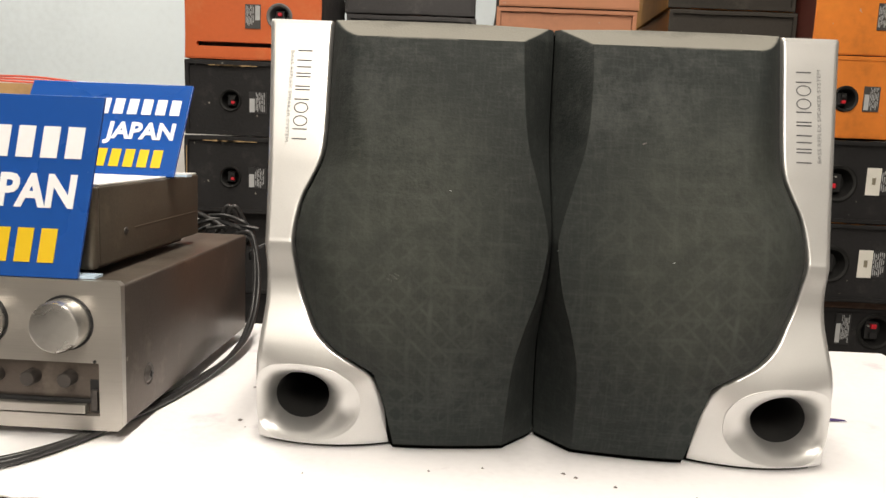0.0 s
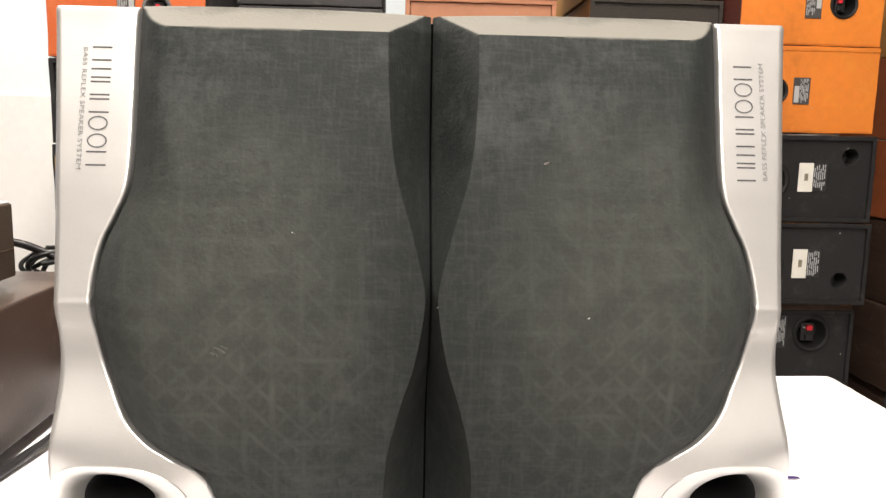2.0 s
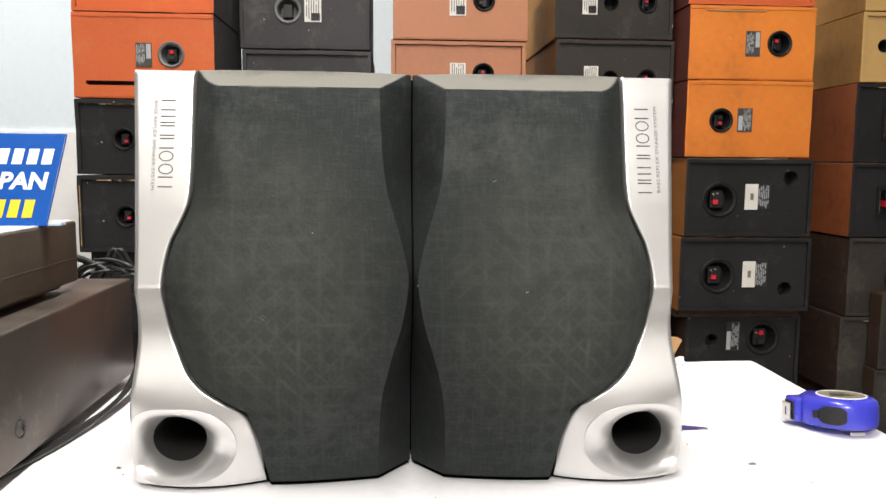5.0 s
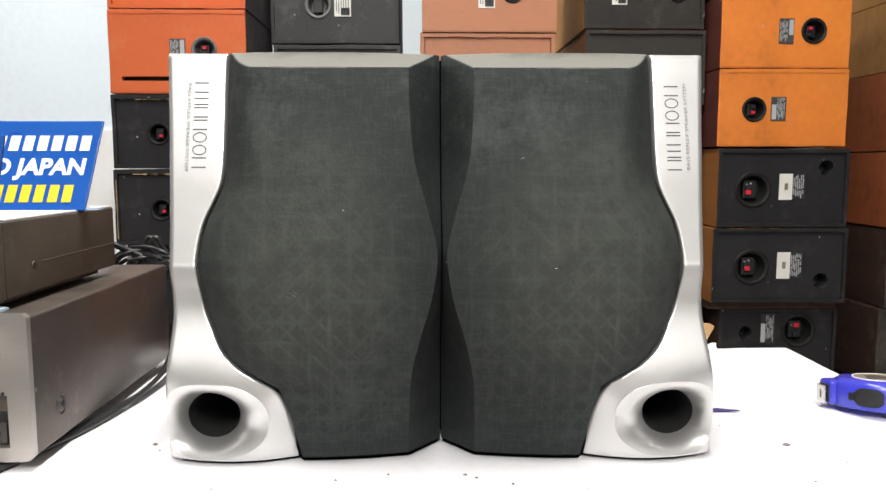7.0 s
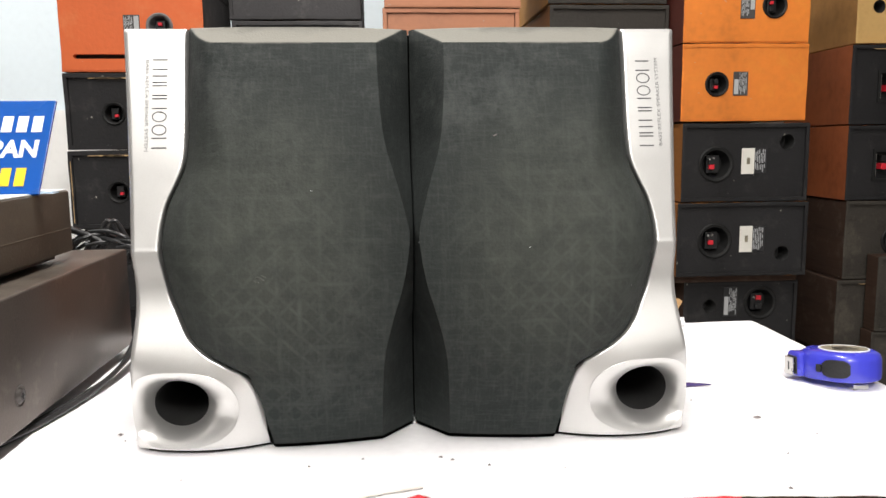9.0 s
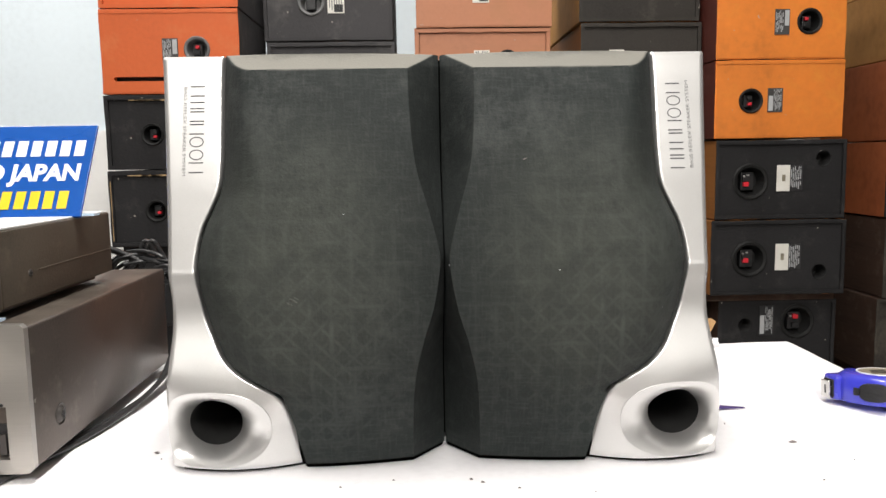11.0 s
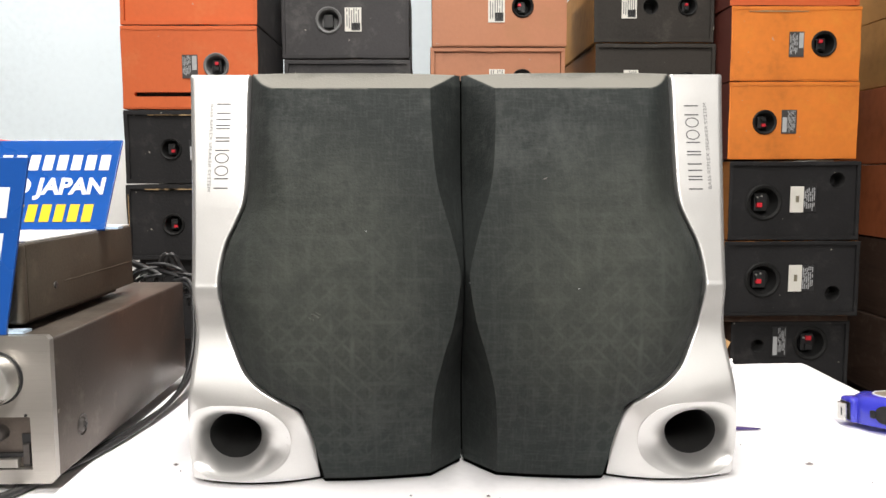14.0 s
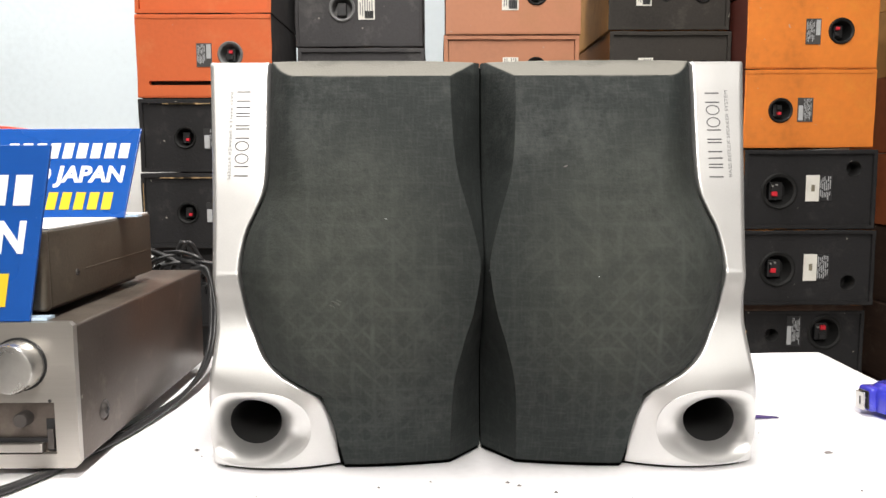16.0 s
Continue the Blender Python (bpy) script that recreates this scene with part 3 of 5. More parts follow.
def sheet(fn, us, zs, keep=None):
    """A grid of points fn(i, j), with a skirt that runs back from its rim."""
    bm = bmesh.new()
    vs = [[bm.verts.new(fn(i, j)) for j in range(zs)] for i in range(us)]
    for i in range(us - 1):
        for j in range(zs - 1):
            if keep is None or keep(i, j):
                bm.faces.new((vs[i][j], vs[i + 1][j], vs[i + 1][j + 1], vs[i][j + 1]))
    for v in [v for v in bm.verts if not v.link_faces]:
        bm.verts.remove(v)
    rim = [e for e in bm.edges if e.is_boundary]
    made = bmesh.ops.extrude_edge_only(bm, edges=rim)["geom"]
    for v in made:
        if isinstance(v, bmesh.types.BMVert):
            v.co.y = max(v.co.y + 0.012, 0.686) if keep is None else v.co.y + 0.012
    return bm


def bookshelf_speaker(sgn, label):
    sp = thing("bookshelf_speaker", (MID + sgn * 0.11, 0.78, TOP), label, "speaker", "pair of bookshelf speakers")

    def at(u, y, z):
        return (MID + sgn * u, y, TOP + z)

    bm = box(*sorted((MID, MID + sgn * 0.2125)), 0.68, 0.90, TOP + 0.004, TOP + 0.3295, 0.002)
    bmesh.ops.delete(bm, geom=[f for f in bm.faces if f.calc_center_median().y < 0.6805], context="FACES")
    part("cabinet", bm, "side_grey", sp, "grey vinyl box")
    nu, nz = 96, 190
    middle = LIP_U + (0.0028 if sgn < 0 else 0.0038)
    bore = 0.1886 if sgn < 0 else 0.1908

    def cloth(i, j):
        if j >= nz - 14:
            z = 0.3155 + 0.0148 * (j - nz + 14) / 13
        else:
            z = 0.0045 + (0.3155 - 0.0045) * j / (nz - 14)
        edge = edge_u(z, sgn < 0) - (0.0013 if z > 0.160 else 0.0010 + 0.0008 * min(z / 0.03, 1)) * skew(z)
        facet = spline(z, Z_FACET, U_FACET)
        u = 0.0007 + (facet - 0.0007) * i / 24 if i < 24 else facet + (edge - facet) * (i - 24) / (nu - 25)
        return at(u, grille_y(u, z, edge), z)

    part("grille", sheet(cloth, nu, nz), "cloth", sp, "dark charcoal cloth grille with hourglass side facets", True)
    mu, mz = 72, 240

    def uz(i, j):
        z = 0.003 + (0.3305 - 0.003) * j / (mz - 1)
        a, b = edge_u(z, sgn < 0) + 0.0011 * skew(z), out_u(z, sgn < 0)
        return a + (b - a) * i / (mu - 1), z

    def silver(i, j):
        u, z = uz(i, j)
        return at(u, panel_y(u, z, sgn < 0), z)

    def keep(i, j):
        u, z = uz(i + 0.5, j + 0.5)
        return lip(u, z, middle) > 1.0

    front = part("front_panel", sheet(silver, mu, mz, keep), "silver", sp, "satin silver plastic panel", True)
    # the dark channel behind the joint of cloth and panel
    bm = bmesh.new()
    rows = []
    for j in range(140):
        z = 0.004 + 0.326 * j / 139
        u = edge_u(z, sgn < 0)
        y = rim_y(z) + 0.011
        rows.append([bm.verts.new(at(u - 0.003 * skew(z), y, z)), bm.verts.new(at(u + 0.003 * skew(z), y, z))])
    for j in range(139):
        bm.faces.new((rows[j][0], rows[j][1], rows[j + 1][1], rows[j + 1][0]))
    part("joint_channel", bm, "void", sp)
    # flared port: a crisp egg-shaped lip, then a deep trumpet down to the tube
    n, steps = 112, 22
    bm, rings = bmesh.new(), []
    for s in range(steps + 1):
        q = s / steps
        ring = []
        for k in range(n):
            w = 2 * math.pi * k / n
            c, d = math.cos(w), math.sin(w)
            a, e = lip_side(c)
            r = 1.045 / ((abs(c) / a) ** e + (abs(d) / LIP_H) ** e) ** (1 / e)
            uo, zo = middle + r * c, LIP_Z + r * d
            ui, zi = bore + 0.0214 * c, 0.0328 + 0.0196 * d
            y0 = panel_y(min(uo, out_u(zo, sgn < 0) - 0.0032), max(zo, 0.010), sgn < 0) - 0.0010
            if s == 0:
                u, z, y = uo, zo, y0 + 0.0016
            else:
                p = (s - 1) / (steps - 1)
                h = p
                u, z = uo + (ui - uo) * h, zo + (zi - zo) * h
                y = y0 + (0.634 - y0) * (0.22 * p + 0.78 * p ** 3.3)
            ring.append(bm.verts.new(at(u, y, z)))
        rings.append(ring)
    for s in range(steps):
        for k in range(n):
            bm.faces.new((rings[s][k], rings[s][(k + 1) % n], rings[s + 1][(k + 1) % n], rings[s + 1][k]))
    part("port_flare", bm, "silver", front, "silver flared port mouth", True)
    part("port_tube", lathe([(0.0216, 0.0), (0.0209, 0.003), (0.0204, 0.18), (0.0001, 0.181)], at(bore, 0.6332, 0.0328), "y", 64, sz=0.918), "hole", front, "black port tube", True)
    # print on the upper panel: an unlettered maker's mark of seven plain shapes, and the line of small letters
    face = lambda z: rim_y(z)
    for k in range(7):
        a = 0.2345 + k * 0.0102 if sgn > 0 else 0.2978 - k * 0.0102
        w = 0.0058 if k == 1 else 0.0084
        bm, rows, n, t, mid = bmesh.new(), [], 28, 0.0008, 0.1915 if sgn > 0 else 0.1957
        if k in (4, 5):
            for q in range(n):
                c, d = math.cos(2 * math.pi * q / n), math.sin(2 * math.pi * q / n)
                ring = []
                for grow, lift in ((0, 0.0), (0, -0.0003), (-t, -0.0003), (-t, 0.0)):
                    z = a + w / 2 + (w / 2 + grow) * c
                    ring.append(bm.verts.new(at(mid + (0.0057 + grow) * d, face(z) + lift, z)))
                rows.append(ring)
            for q in range(n):
                for h in range(4):
                    bm.faces.new((rows[q][h], rows[q][(h + 1) % 4], rows[(q + 1) % n][(h + 1) % 4], rows[(q + 1) % n][h]))
        else:
            for zz in (a + t / 2, a + w - t / 2):
                box(*sorted((at(mid - 0.0057, 0, 0)[0], at(mid + 0.0057, 0, 0)[0])), face(zz) - 0.0003, face(zz) + 0.0004, TOP + zz - t * 0.6, TOP + zz + t * 0.6, bm=bm)
        part("mark_shape", bm, "ink", front, "plain grey printed shape")
    bm = lettering("BASS REFLEX SPEAKER SYSTEM", 0.0043, -0.00006, depth=0.0002)
    wide = max(v.co.x for v in bm.verts)
    k = 0.0715 / wide

    def onto(x, y, z):
        if sgn > 0:
            zz, uu = 0.2345 + x * k, 0.2043 - y * 0.9
        else:
            zz, uu = 0.306 - x * k, 0.2067 - y * 0.9
        return at(uu, face(zz) - 0.0003 + z, zz)

    part("lettering", remap(bm, onto), "pale_ink", front, "small grey printed words")
    marks = ((0.0618, 0.244, 0.0011, "debris"), (0.086, 0.161, 0.0005, "label_grey"), (0.0035, 0.166, 0.0005, "label_grey"), (0.168, 0.128, 0.0004, "label_grey")) if sgn > 0 else ((0.1135, 0.1415, 0.0020, "rubbed"), (0.1165, 0.1393, 0.0015, "rubbed"), (0.1110, 0.1432, 0.0012, "rubbed"), (0.083, 0.272, 0.0007, "black"), (0.075, 0.205, 0.0004, "label_grey"))
    for mu_, mz_, mr_, mm_ in marks:
        bm = bmesh.new()
        bmesh.ops.create_icosphere(bm, subdivisions=2, radius=mr_)
        yy = grille_y(mu_, mz_, edge_u(mz_, sgn < 0) - 0.0023)
        for v in bm.verts:
            v.co = Vector(at(mu_ + v.co.x * 1.6 + v.co.z * 0.5, yy + v.co.y * 0.25, mz_ + v.co.z * 0.8 + v.co.x * 0.5))
        part("lint", bm, mm_, sp, "pale rubbed spot" if mm_ == "rubbed" else "tiny fleck of lint")
    # added black strip that paints the seam's shade between the cabinets
    if sgn < 0:
        part("seam_shade", box(MID - 0.0012, MID + 0.0012, 0.668, 0.6795, TOP + 0.006, TOP + 0.326), "void", sp, "black strip added for the shade in the joint")
    for fu in (0.02, 0.19):
        for fy in (0.70, 0.88):
            part("foot", box(*sorted((MID + sgn * fu, MID + sgn * (fu + 0.014))), fy, fy + 0.014, TOP - 0.0008, TOP + 0.0042), "rubber", sp)
    # black base plate, doubles as contact shade, a little back from the front's outline
    bm, rows = bmesh.new(), []
    for k in range(60):
        u = 0.002 + 0.2105 * k / 59
        y = (grille_y(u, 0.006, 0.112) if u < 0.113 else panel_y(u, 0.006, sgn < 0)) + 0.0075
        rows.append([bm.verts.new(at(u, yy, zz)) for yy, zz in ((y, -0.0008), (y, 0.0046), (0.69, 0.0046), (0.69, -0.0008))])
    for k in range(59):
        for h in range(4):
            bm.faces.new((rows[k][h], rows[k][(h + 1) % 4], rows[k + 1][(h + 1) % 4], rows[k + 1][h]))
    bm.faces.new(rows[0])
    bm.faces.new(rows[-1])
    part("base_plate", bm, "void", sp, "black base plate, doubles as contact shade")
    return sp


bookshelf_speaker(-1, "silver and charcoal bookshelf speaker, port at its outer foot")
bookshelf_speaker(1, "silver and charcoal bookshelf speaker with a small nick in its cloth")

# ---- stacked speakers behind the table, seen from the back ----


def jack_cup(x, y, z, r, owner, ring="cup_black", red=(0.0, 0.004), square=False):
    if square:
        s = r
        bm = plate([(x - s, z - s), (x + s, z - s), (x + s, z + s), (x - s, z + s)], [[(x - s * 0.82, z - s * 0.82), (x - s * 0.82, z + s * 0.82), (x + s * 0.82, z + s * 0.82), (x + s * 0.82, z - s * 0.82)]], y - 0.003, y + 0.03)
        cup = part("terminal_cup", bm, ring, owner, "square recessed terminal cup")
        part("cup_floor", box(x - s * 0.9, x + s * 0.9, y + 0.026, y + 0.03, z - s * 0.9, z + s * 0.9), "black", cup)
        part("clip", box(x - s * 0.30, x + s * 0.10, y + 0.004, y + 0.026, z - s * 0.30, z + s * 0.10, 0.001), "red_tip", cup, "red spring clip")
        part("clip", box(x - s * 0.30, x + s * 0.10, y + 0.006, y + 0.026, z + s * 0.25, z + s * 0.6, 0.001), "black", cup, "black spring clip")
        part("bracket", box(x - s * 0.70, x - s * 0.64, y + 0.006, y + 0.026, z - s * 0.75, z + s * 0.75), "steel", cup, "thin steel bracket")
        return cup
    cup = part("terminal_cup", lathe([(r * 1.0, 0.004), (r * 1.02, -0.002), (r * 0.94, -0.004), (r * 0.8, -0.002), (r * 0.74, 0.012), (r * 0.62, 0.026), (0.0002, 0.028)], (x, y, z), "y", 36), ring, owner, "round recessed terminal cup", True)
    part("socket_block", box(x - r * 0.42, x + r * 0.30, y + 0.010, y + 0.027, z - r * 0.5, z + r * 0.5, 0.0015), "black", cup)
    if red is None:
        return cup
    dx, dz = red
    if r > 0.03:
        for px, pz in ((-0.30, 0.28), (-0.06, 0.34)):
            part("pin", lathe([(0.0022, 0.0), (0.0022, -0.008), (0.0002, -0.0085)], (x + r * px, y + 0.012, z + r * pz), "y", 10), "steel", cup, "bright metal pin")
    part("clip", box(x + dx - r * 0.17, x + dx + r * 0.13, y + 0.003, y + 0.012, z + dz - r * 0.13, z + dz + r * 0.13, 0.001), "red_tip", cup, "red terminal")
    part("clip", box(x + dx - r * 0.2, x + dx + r * 0.17, y + 0.004, y + 0.012, z - dz - r * 0.16, z - dz + r * 0.16, 0.001), "black", cup, "black terminal")
    return cup


def rating_label(x0, x1, z0, z1, y, owner, style, seed, base="label_dark"):
    """A rating plate: unreadable print stands as bars."""
    rng = random.Random(seed)
    plate_ = part("rating_label", box(x0, x1, y - 0.0016, y + 0.001, z0, z1), "label_white" if style == "pale" else base, owner, "rating label with unreadable print")
    w, h = x1 - x0, z1 - z0
    if style == "card":
        part("sticker", box(x0 - 0.001, x0 + w * 0.5, y - 0.0024, y - 0.0017, z0 - 0.001, z1 + 0.001), "label_white", plate_, "pale price sticker")
        part("sticker_mark", box(x0 + w * 0.19, x0 + w * 0.32, y - 0.0029, y - 0.0025, z0 + h * 0.38, z0 + h * 0.64), "dial", plate_)
        lo, hi = x0 + w * 0.54, x1 - w * 0.03
    elif style == "pale":
        part("dark_field", box(x0 + w * 0.40, x1 - w * 0.08, y - 0.0022, y - 0.0017, z0 + h * 0.05, z0 + h * 0.36), "label_dark", plate_, "black field")
        lo, hi = x0 + w * 0.10, x1 - w * 0.05
    else:
        wx = (x0 + w * 0.66, x1 - w * 0.05) if style == "right" else (x0 + w * 0.05, x0 + w * 0.34)
        part("sticker", box(wx[0], wx[1], y - 0.0024, y - 0.0017, z0 + (h * 0.35 if style == "right" else h * 0.06), z1 - (h * 0.05 if style == "right" else h * 0.32)), "label_grey", plate_, "grey field")
        lo, hi = (x0 + w * 0.05, x0 + w * 0.6) if style == "right" else (x0 + w * 0.4, x1 - w * 0.06)
    bm = bmesh.new()
    n = 6
    for k in range(n):
        a = lo + (hi - lo) * k / n
        zz = z0 + h * rng.uniform(0.04, 0.25)
        while zz < z1 - h * 0.12:
            ln = h * (rng.uniform(0.45, 0.95) if style == "pale" else rng.uniform(0.12, 0.4))
            box(a, a + (hi - lo) / n * 0.42, y - 0.0022, y - 0.0017, zz, min(zz + ln, z1 - h * 0.04), bm=bm)
            zz += ln + h * rng.uniform(0.03, 0.10)
    part("print", bm, "grey_ring" if style == "pale" else "label_grey", plate_)


def shelf_speaker(x0, x1, z0, z1, y, depth, back, side, label, jack=None, ports=(), tag=None, slot=None, worn=0, rim=0.009, ring="cup_black", square=False, recess=0.006, style="right", group="stacked speakers"):
    """One small loudspeaker lying on its side, its back board to the viewer."""
    rng = random.Random(int((x0 * 7 + z0 * 131) * 1000))
    sp = thing("shelf_speaker", ((x0 + x1) / 2, y + depth / 2, z0), label, "speaker", group)
    soft = back in ("orange", "red_orange", "pink")
    g = 0.0003 if soft else 0.0008
    bm = box(x0, x1, y, y + depth, z0 + g, z1 - g, 0.0011 if soft else 0.0020, 2)
    for f in bm.faces:
        f.material_index = 1 if f.calc_center_median().y < y + 0.003 else 0
    big = max((f for f in bm.faces if f.calc_center_median().y < y + 0.0005), key=lambda f: f.calc_area())
    bmesh.ops.inset_region(bm, faces=[big], thickness=rim, depth=0)
    low = bmesh.ops.extrude_face_region(bm, geom=[big])["geom"]
    for v in low:
        if isinstance(v, bmesh.types.BMVert):
            v.co.y += 0.05
    bmesh.ops.delete(bm, geom=[big], context="FACES_ONLY")
    # edges of old boards are never quite straight
    long = [e for e in bm.edges if e.calc_length() > 0.09 and max(v.co.y for v in e.verts) < y + 0.06]
    bmesh.ops.subdivide_edges(bm, edges=long, cuts=15, use_grid_fill=True)
    for v in bm.verts:
        p = v.co.copy()
        v.co.z += 0.0011 * noise.noise((p.x * 14, z0 * 9, p.z * 20)) + 0.0008 * noise.noise((p.x * 55, z0 * 9, p.z * 8))
        v.co.x += 0.0009 * noise.noise((p.z * 17, x0 * 9, 4)) + 0.0007 * noise.noise((p.z * 60, x0 * 9, p.x * 8))
        v.co.y += 0.0009 * noise.noise((p.x * 30, z0 * 5, p.z * 30)) if p.y < y + 0.02 and not soft else 0
    part("cabinet", bm, [side, back], sp)
    holes = []
    flush = soft and recess < 0.002
    yb = y - 0.0010 if flush else y + recess
    if jack:
        jx, jz, jr = jack[:3]
        holes.append([(jx - jr * 0.9, jz - jr * 0.9), (jx - jr * 0.9, jz + jr * 0.9), (jx + jr * 0.9, jz + jr * 0.9), (jx + jr * 0.9, jz - jr * 0.9)] if square else circle(jx, jz, jr * 0.93)[::-1])
    for px, pz, pr in ports:
        holes.append(circle(px, pz, pr)[::-1])
    if slot:
        sx0, sx1, sz, sh = slot
        holes.append([(sx0, sz - sh), (sx0 - sh * 0.6, sz), (sx0, sz + sh), (sx1, sz + sh), (sx1 + sh * 0.6, sz), (sx1, sz - sh)])
    e = 0.0032 if flush else rim - 0.0005
    board = part("back_board", plate([(x0 + e, z0 + e), (x1 - e, z0 + e), (x1 - e, z1 - e), (x0 + e, z1 - e)], holes, yb, yb + 0.012), back, sp)
    if jack:
        jack_cup(jx, yb, jz, jr, board, ring, jack[3] if len(jack) > 3 else (0.0, -0.005), square)
    for px, pz, pr in ports:
        part("port_tube", lathe([(pr * 1.02, -0.001), (pr * 0.97, 0.0), (pr * 0.93, 0.04), (0.0002, 0.041)], (px, yb, pz), "y", 28), "hole", board, "dark port opening", True)
    if slot:
        part("slot_lining", box(sx0 - sh, sx1 + sh, yb + 0.02, yb + 0.024, sz - sh * 1.3, sz + sh * 1.3), "hole", board, "dark slot")
    if tag:
        rating_label(*tag, yb, board, style, int(x0 * 1000 + z0 * 100), "label_mid" if "orange" in back else "label_dark")
    if soft:
        # the folded covering along the top edge, uneven and a little proud
        bm, row, n = bmesh.new(), [], 44
        for i in range(n + 1):
            xx = x0 + 0.001 + (x1 - x0 - 0.002) * i / n
            zz = z1 - 0.0085 - 0.0016 * noise.noise((xx * 22, z0 * 7, 1)) - 0.0010 * noise.noise((xx * 80, z0 * 7, 2))
            yy = min(y, yb) - 0.0014 - 0.0007 * noise.noise((xx * 35, z0 * 3, 5))
            row.append([bm.verts.new(p) for p in ((xx, yy, zz), (xx, yy, z1 - 0.002), (xx, y + 0.003, z1 - 0.002), (xx, y + 0.003, zz))])
        for i in range(n):
            for h in range(4):
                bm.faces.new((row[i][h], row[i][(h + 1) % 4], row[i + 1][(h + 1) % 4], row[i + 1][h]))
        bm.faces.new(row[0])
        bm.faces.new(row[-1])
        part("top_fold", bm, back, sp, "uneven folded edge", True)
    for k in range(worn):
        a = x0 + (x1 - x0) * rng.uniform(0.05, 0.25)
        b = min(a + (x1 - x0) * rng.uniform(0.2, 0.5), x1 - 0.01)
        bm = bmesh.new()
        n = 14
        row = []
        for i in range(n + 1):
            xx = a + (b - a) * i / n
            h = 0.0006 + 0.0011 * rng.random() * math.sin(math.pi * i / n)
            zz = z1 - rim * 0.92 - 0.002
            yy = y - 0.0032 if soft else y - 0.0004
            row.append([bm.verts.new((xx, yy, zz - h)), bm.verts.new((xx, yy, zz + h)), bm.verts.new((xx, y + 0.002, zz + h)), bm.verts.new((xx, y + 0.002, zz - h))])
        for i in range(n):
            for k2 in range(4):
                bm.faces.new((row[i][k2], row[i][(k2 + 1) % 4], row[i + 1][(k2 + 1) % 4], row[i + 1][k2]))
        part("chipped_edge", bm, "raw_wood", sp, "bare wood along a chipped edge")
    return sp


def pile_below(x0, x1, y, depth, ztop, back, side, group):
    """The rest of a stack, down to the floor."""
    n = max(1, round(ztop / 0.165))
    rng = random.Random(int(x0 * 997))
    for k in range(n):
        h = ztop / n
        s = rng.uniform(-0.006, 0.006)
        shelf_speaker(x0 + s, x1 + s, ztop - (k + 1) * h, ztop - k * h, y + rng.uniform(0, 0.012), depth, back, side, "dark lower speaker carrying the stack above it", jack=((x0 + x1) / 2 + 0.05, ztop - (k + 0.5) * h, 0.023), group=group)


G1, G2, G3, G4, G5, G6 = ("red-orange and black stack", "slate stack", "salmon stack", "charcoal and tan stack", "orange and black stack", "ochre and black stack")
Y1 = 1.54
shelf_speaker(-0.480, -0.216, 1.288, 1.450, Y1, 0.27, "red_orange", "grey_board", "red-orange backed speaker on top of its stack", jack=(-0.30, 1.385, 0.022), group=G1)
shelf_speaker(-0.481, -0.217, 1.127, 1.287, Y1, 0.27, "red_orange", "grey_board", "red-orange backed speaker with a long dark slot", jack=(-0.297, 1.210, 0.0245, (0.0, 0.005)), slot=(-0.456, -0.30, 1.1555, 0.0042), tag=(-0.363, -0.333, 1.186, 1.231), ring="grey_ring", rim=0.006, recess=0.0004, group=G1)
shelf_speaker(-0.482, -0.214, 0.981, 1.126, Y1, 0.27, "dark_board", "dark_wood", "black backed speaker with chipped edge, under an orange one", jack=(-0.393, 1.050, 0.0215, (0.003, -0.004)), tag=(-0.357, -0.322, 1.026, 1.068), worn=2, style="left", group=G1)
low_black = shelf_speaker(-0.484, -0.216, 0.829, 0.981, Y1, 0.27, "dark_board", "dark_wood", "black backed speaker with a scuffed top edge", jack=(-0.393, 0.901, 0.0215, (0.003, -0.004)), tag=(-0.357, -0.322, 0.880, 0.921), worn=2, style="left", group=G1)
bm = bmesh.new()
rows = []
for k in range(19):
    z = 0.842 + 0.118 * k / 18
    h = 0.0004 + 0.0016 * abs(noise.noise((z * 70, 3, 1)))
    rows.append([bm.verts.new(p) for p in ((-0.4785 - h, Y1 - 0.0010, z), (-0.4785 + h, Y1 - 0.0010, z), (-0.4785 + h, Y1 + 0.002, z), (-0.4785 - h, Y1 + 0.002, z))])
for a, b in zip(rows, rows[1:]):
    for k in range(4):
        bm.faces.new((a[k], a[(k + 1) % 4], b[(k + 1) % 4], b[k]))
bm.faces.new(rows[0])
bm.faces.new(rows[-1])
part("chipped_edge", bm, "raw_wood", low_black, "bare wood along a chipped edge")
pile_below(-0.469, -0.21, Y1 + 0.02, 0.25, 0.829, "dark_board", "dark_wood", G1)
Y2 = 1.72
shelf_speaker(-0.203, 0.074, 1.250, 1.415, Y2, 0.27, "grey_board", "dark_wood", "slate-grey backed speaker with a grey ringed socket", jack=(-0.101, 1.333, 0.0285, None), tag=(-0.066, -0.030, 1.309, 1.360), ring="grey_ring", rim=0.008, style="pale", group=G2)
shelf_speaker(-0.199, 0.077, 1.085, 1.249, Y2, 0.27, "grey_board", "dark_wood", "slate-grey backed speaker under another", jack=(-0.06, 1.165, 0.0225), group=G2)
pile_below(-0.199, 0.075, Y2, 0.27, 1.085, "grey_board", "dark_wood", G2)
shelf_speaker(0.124, 0.418, 1.276, 1.440, Y2, 0.27, "pink", "dark_wood", "salmon backed speaker with a brown water stain", jack=(0.321, 1.361, 0.0235, (-0.006, 0.004)), tag=(0.246, 0.282, 1.327, 1.385), rim=0.009, recess=0.0004, style="pale", group=G3)
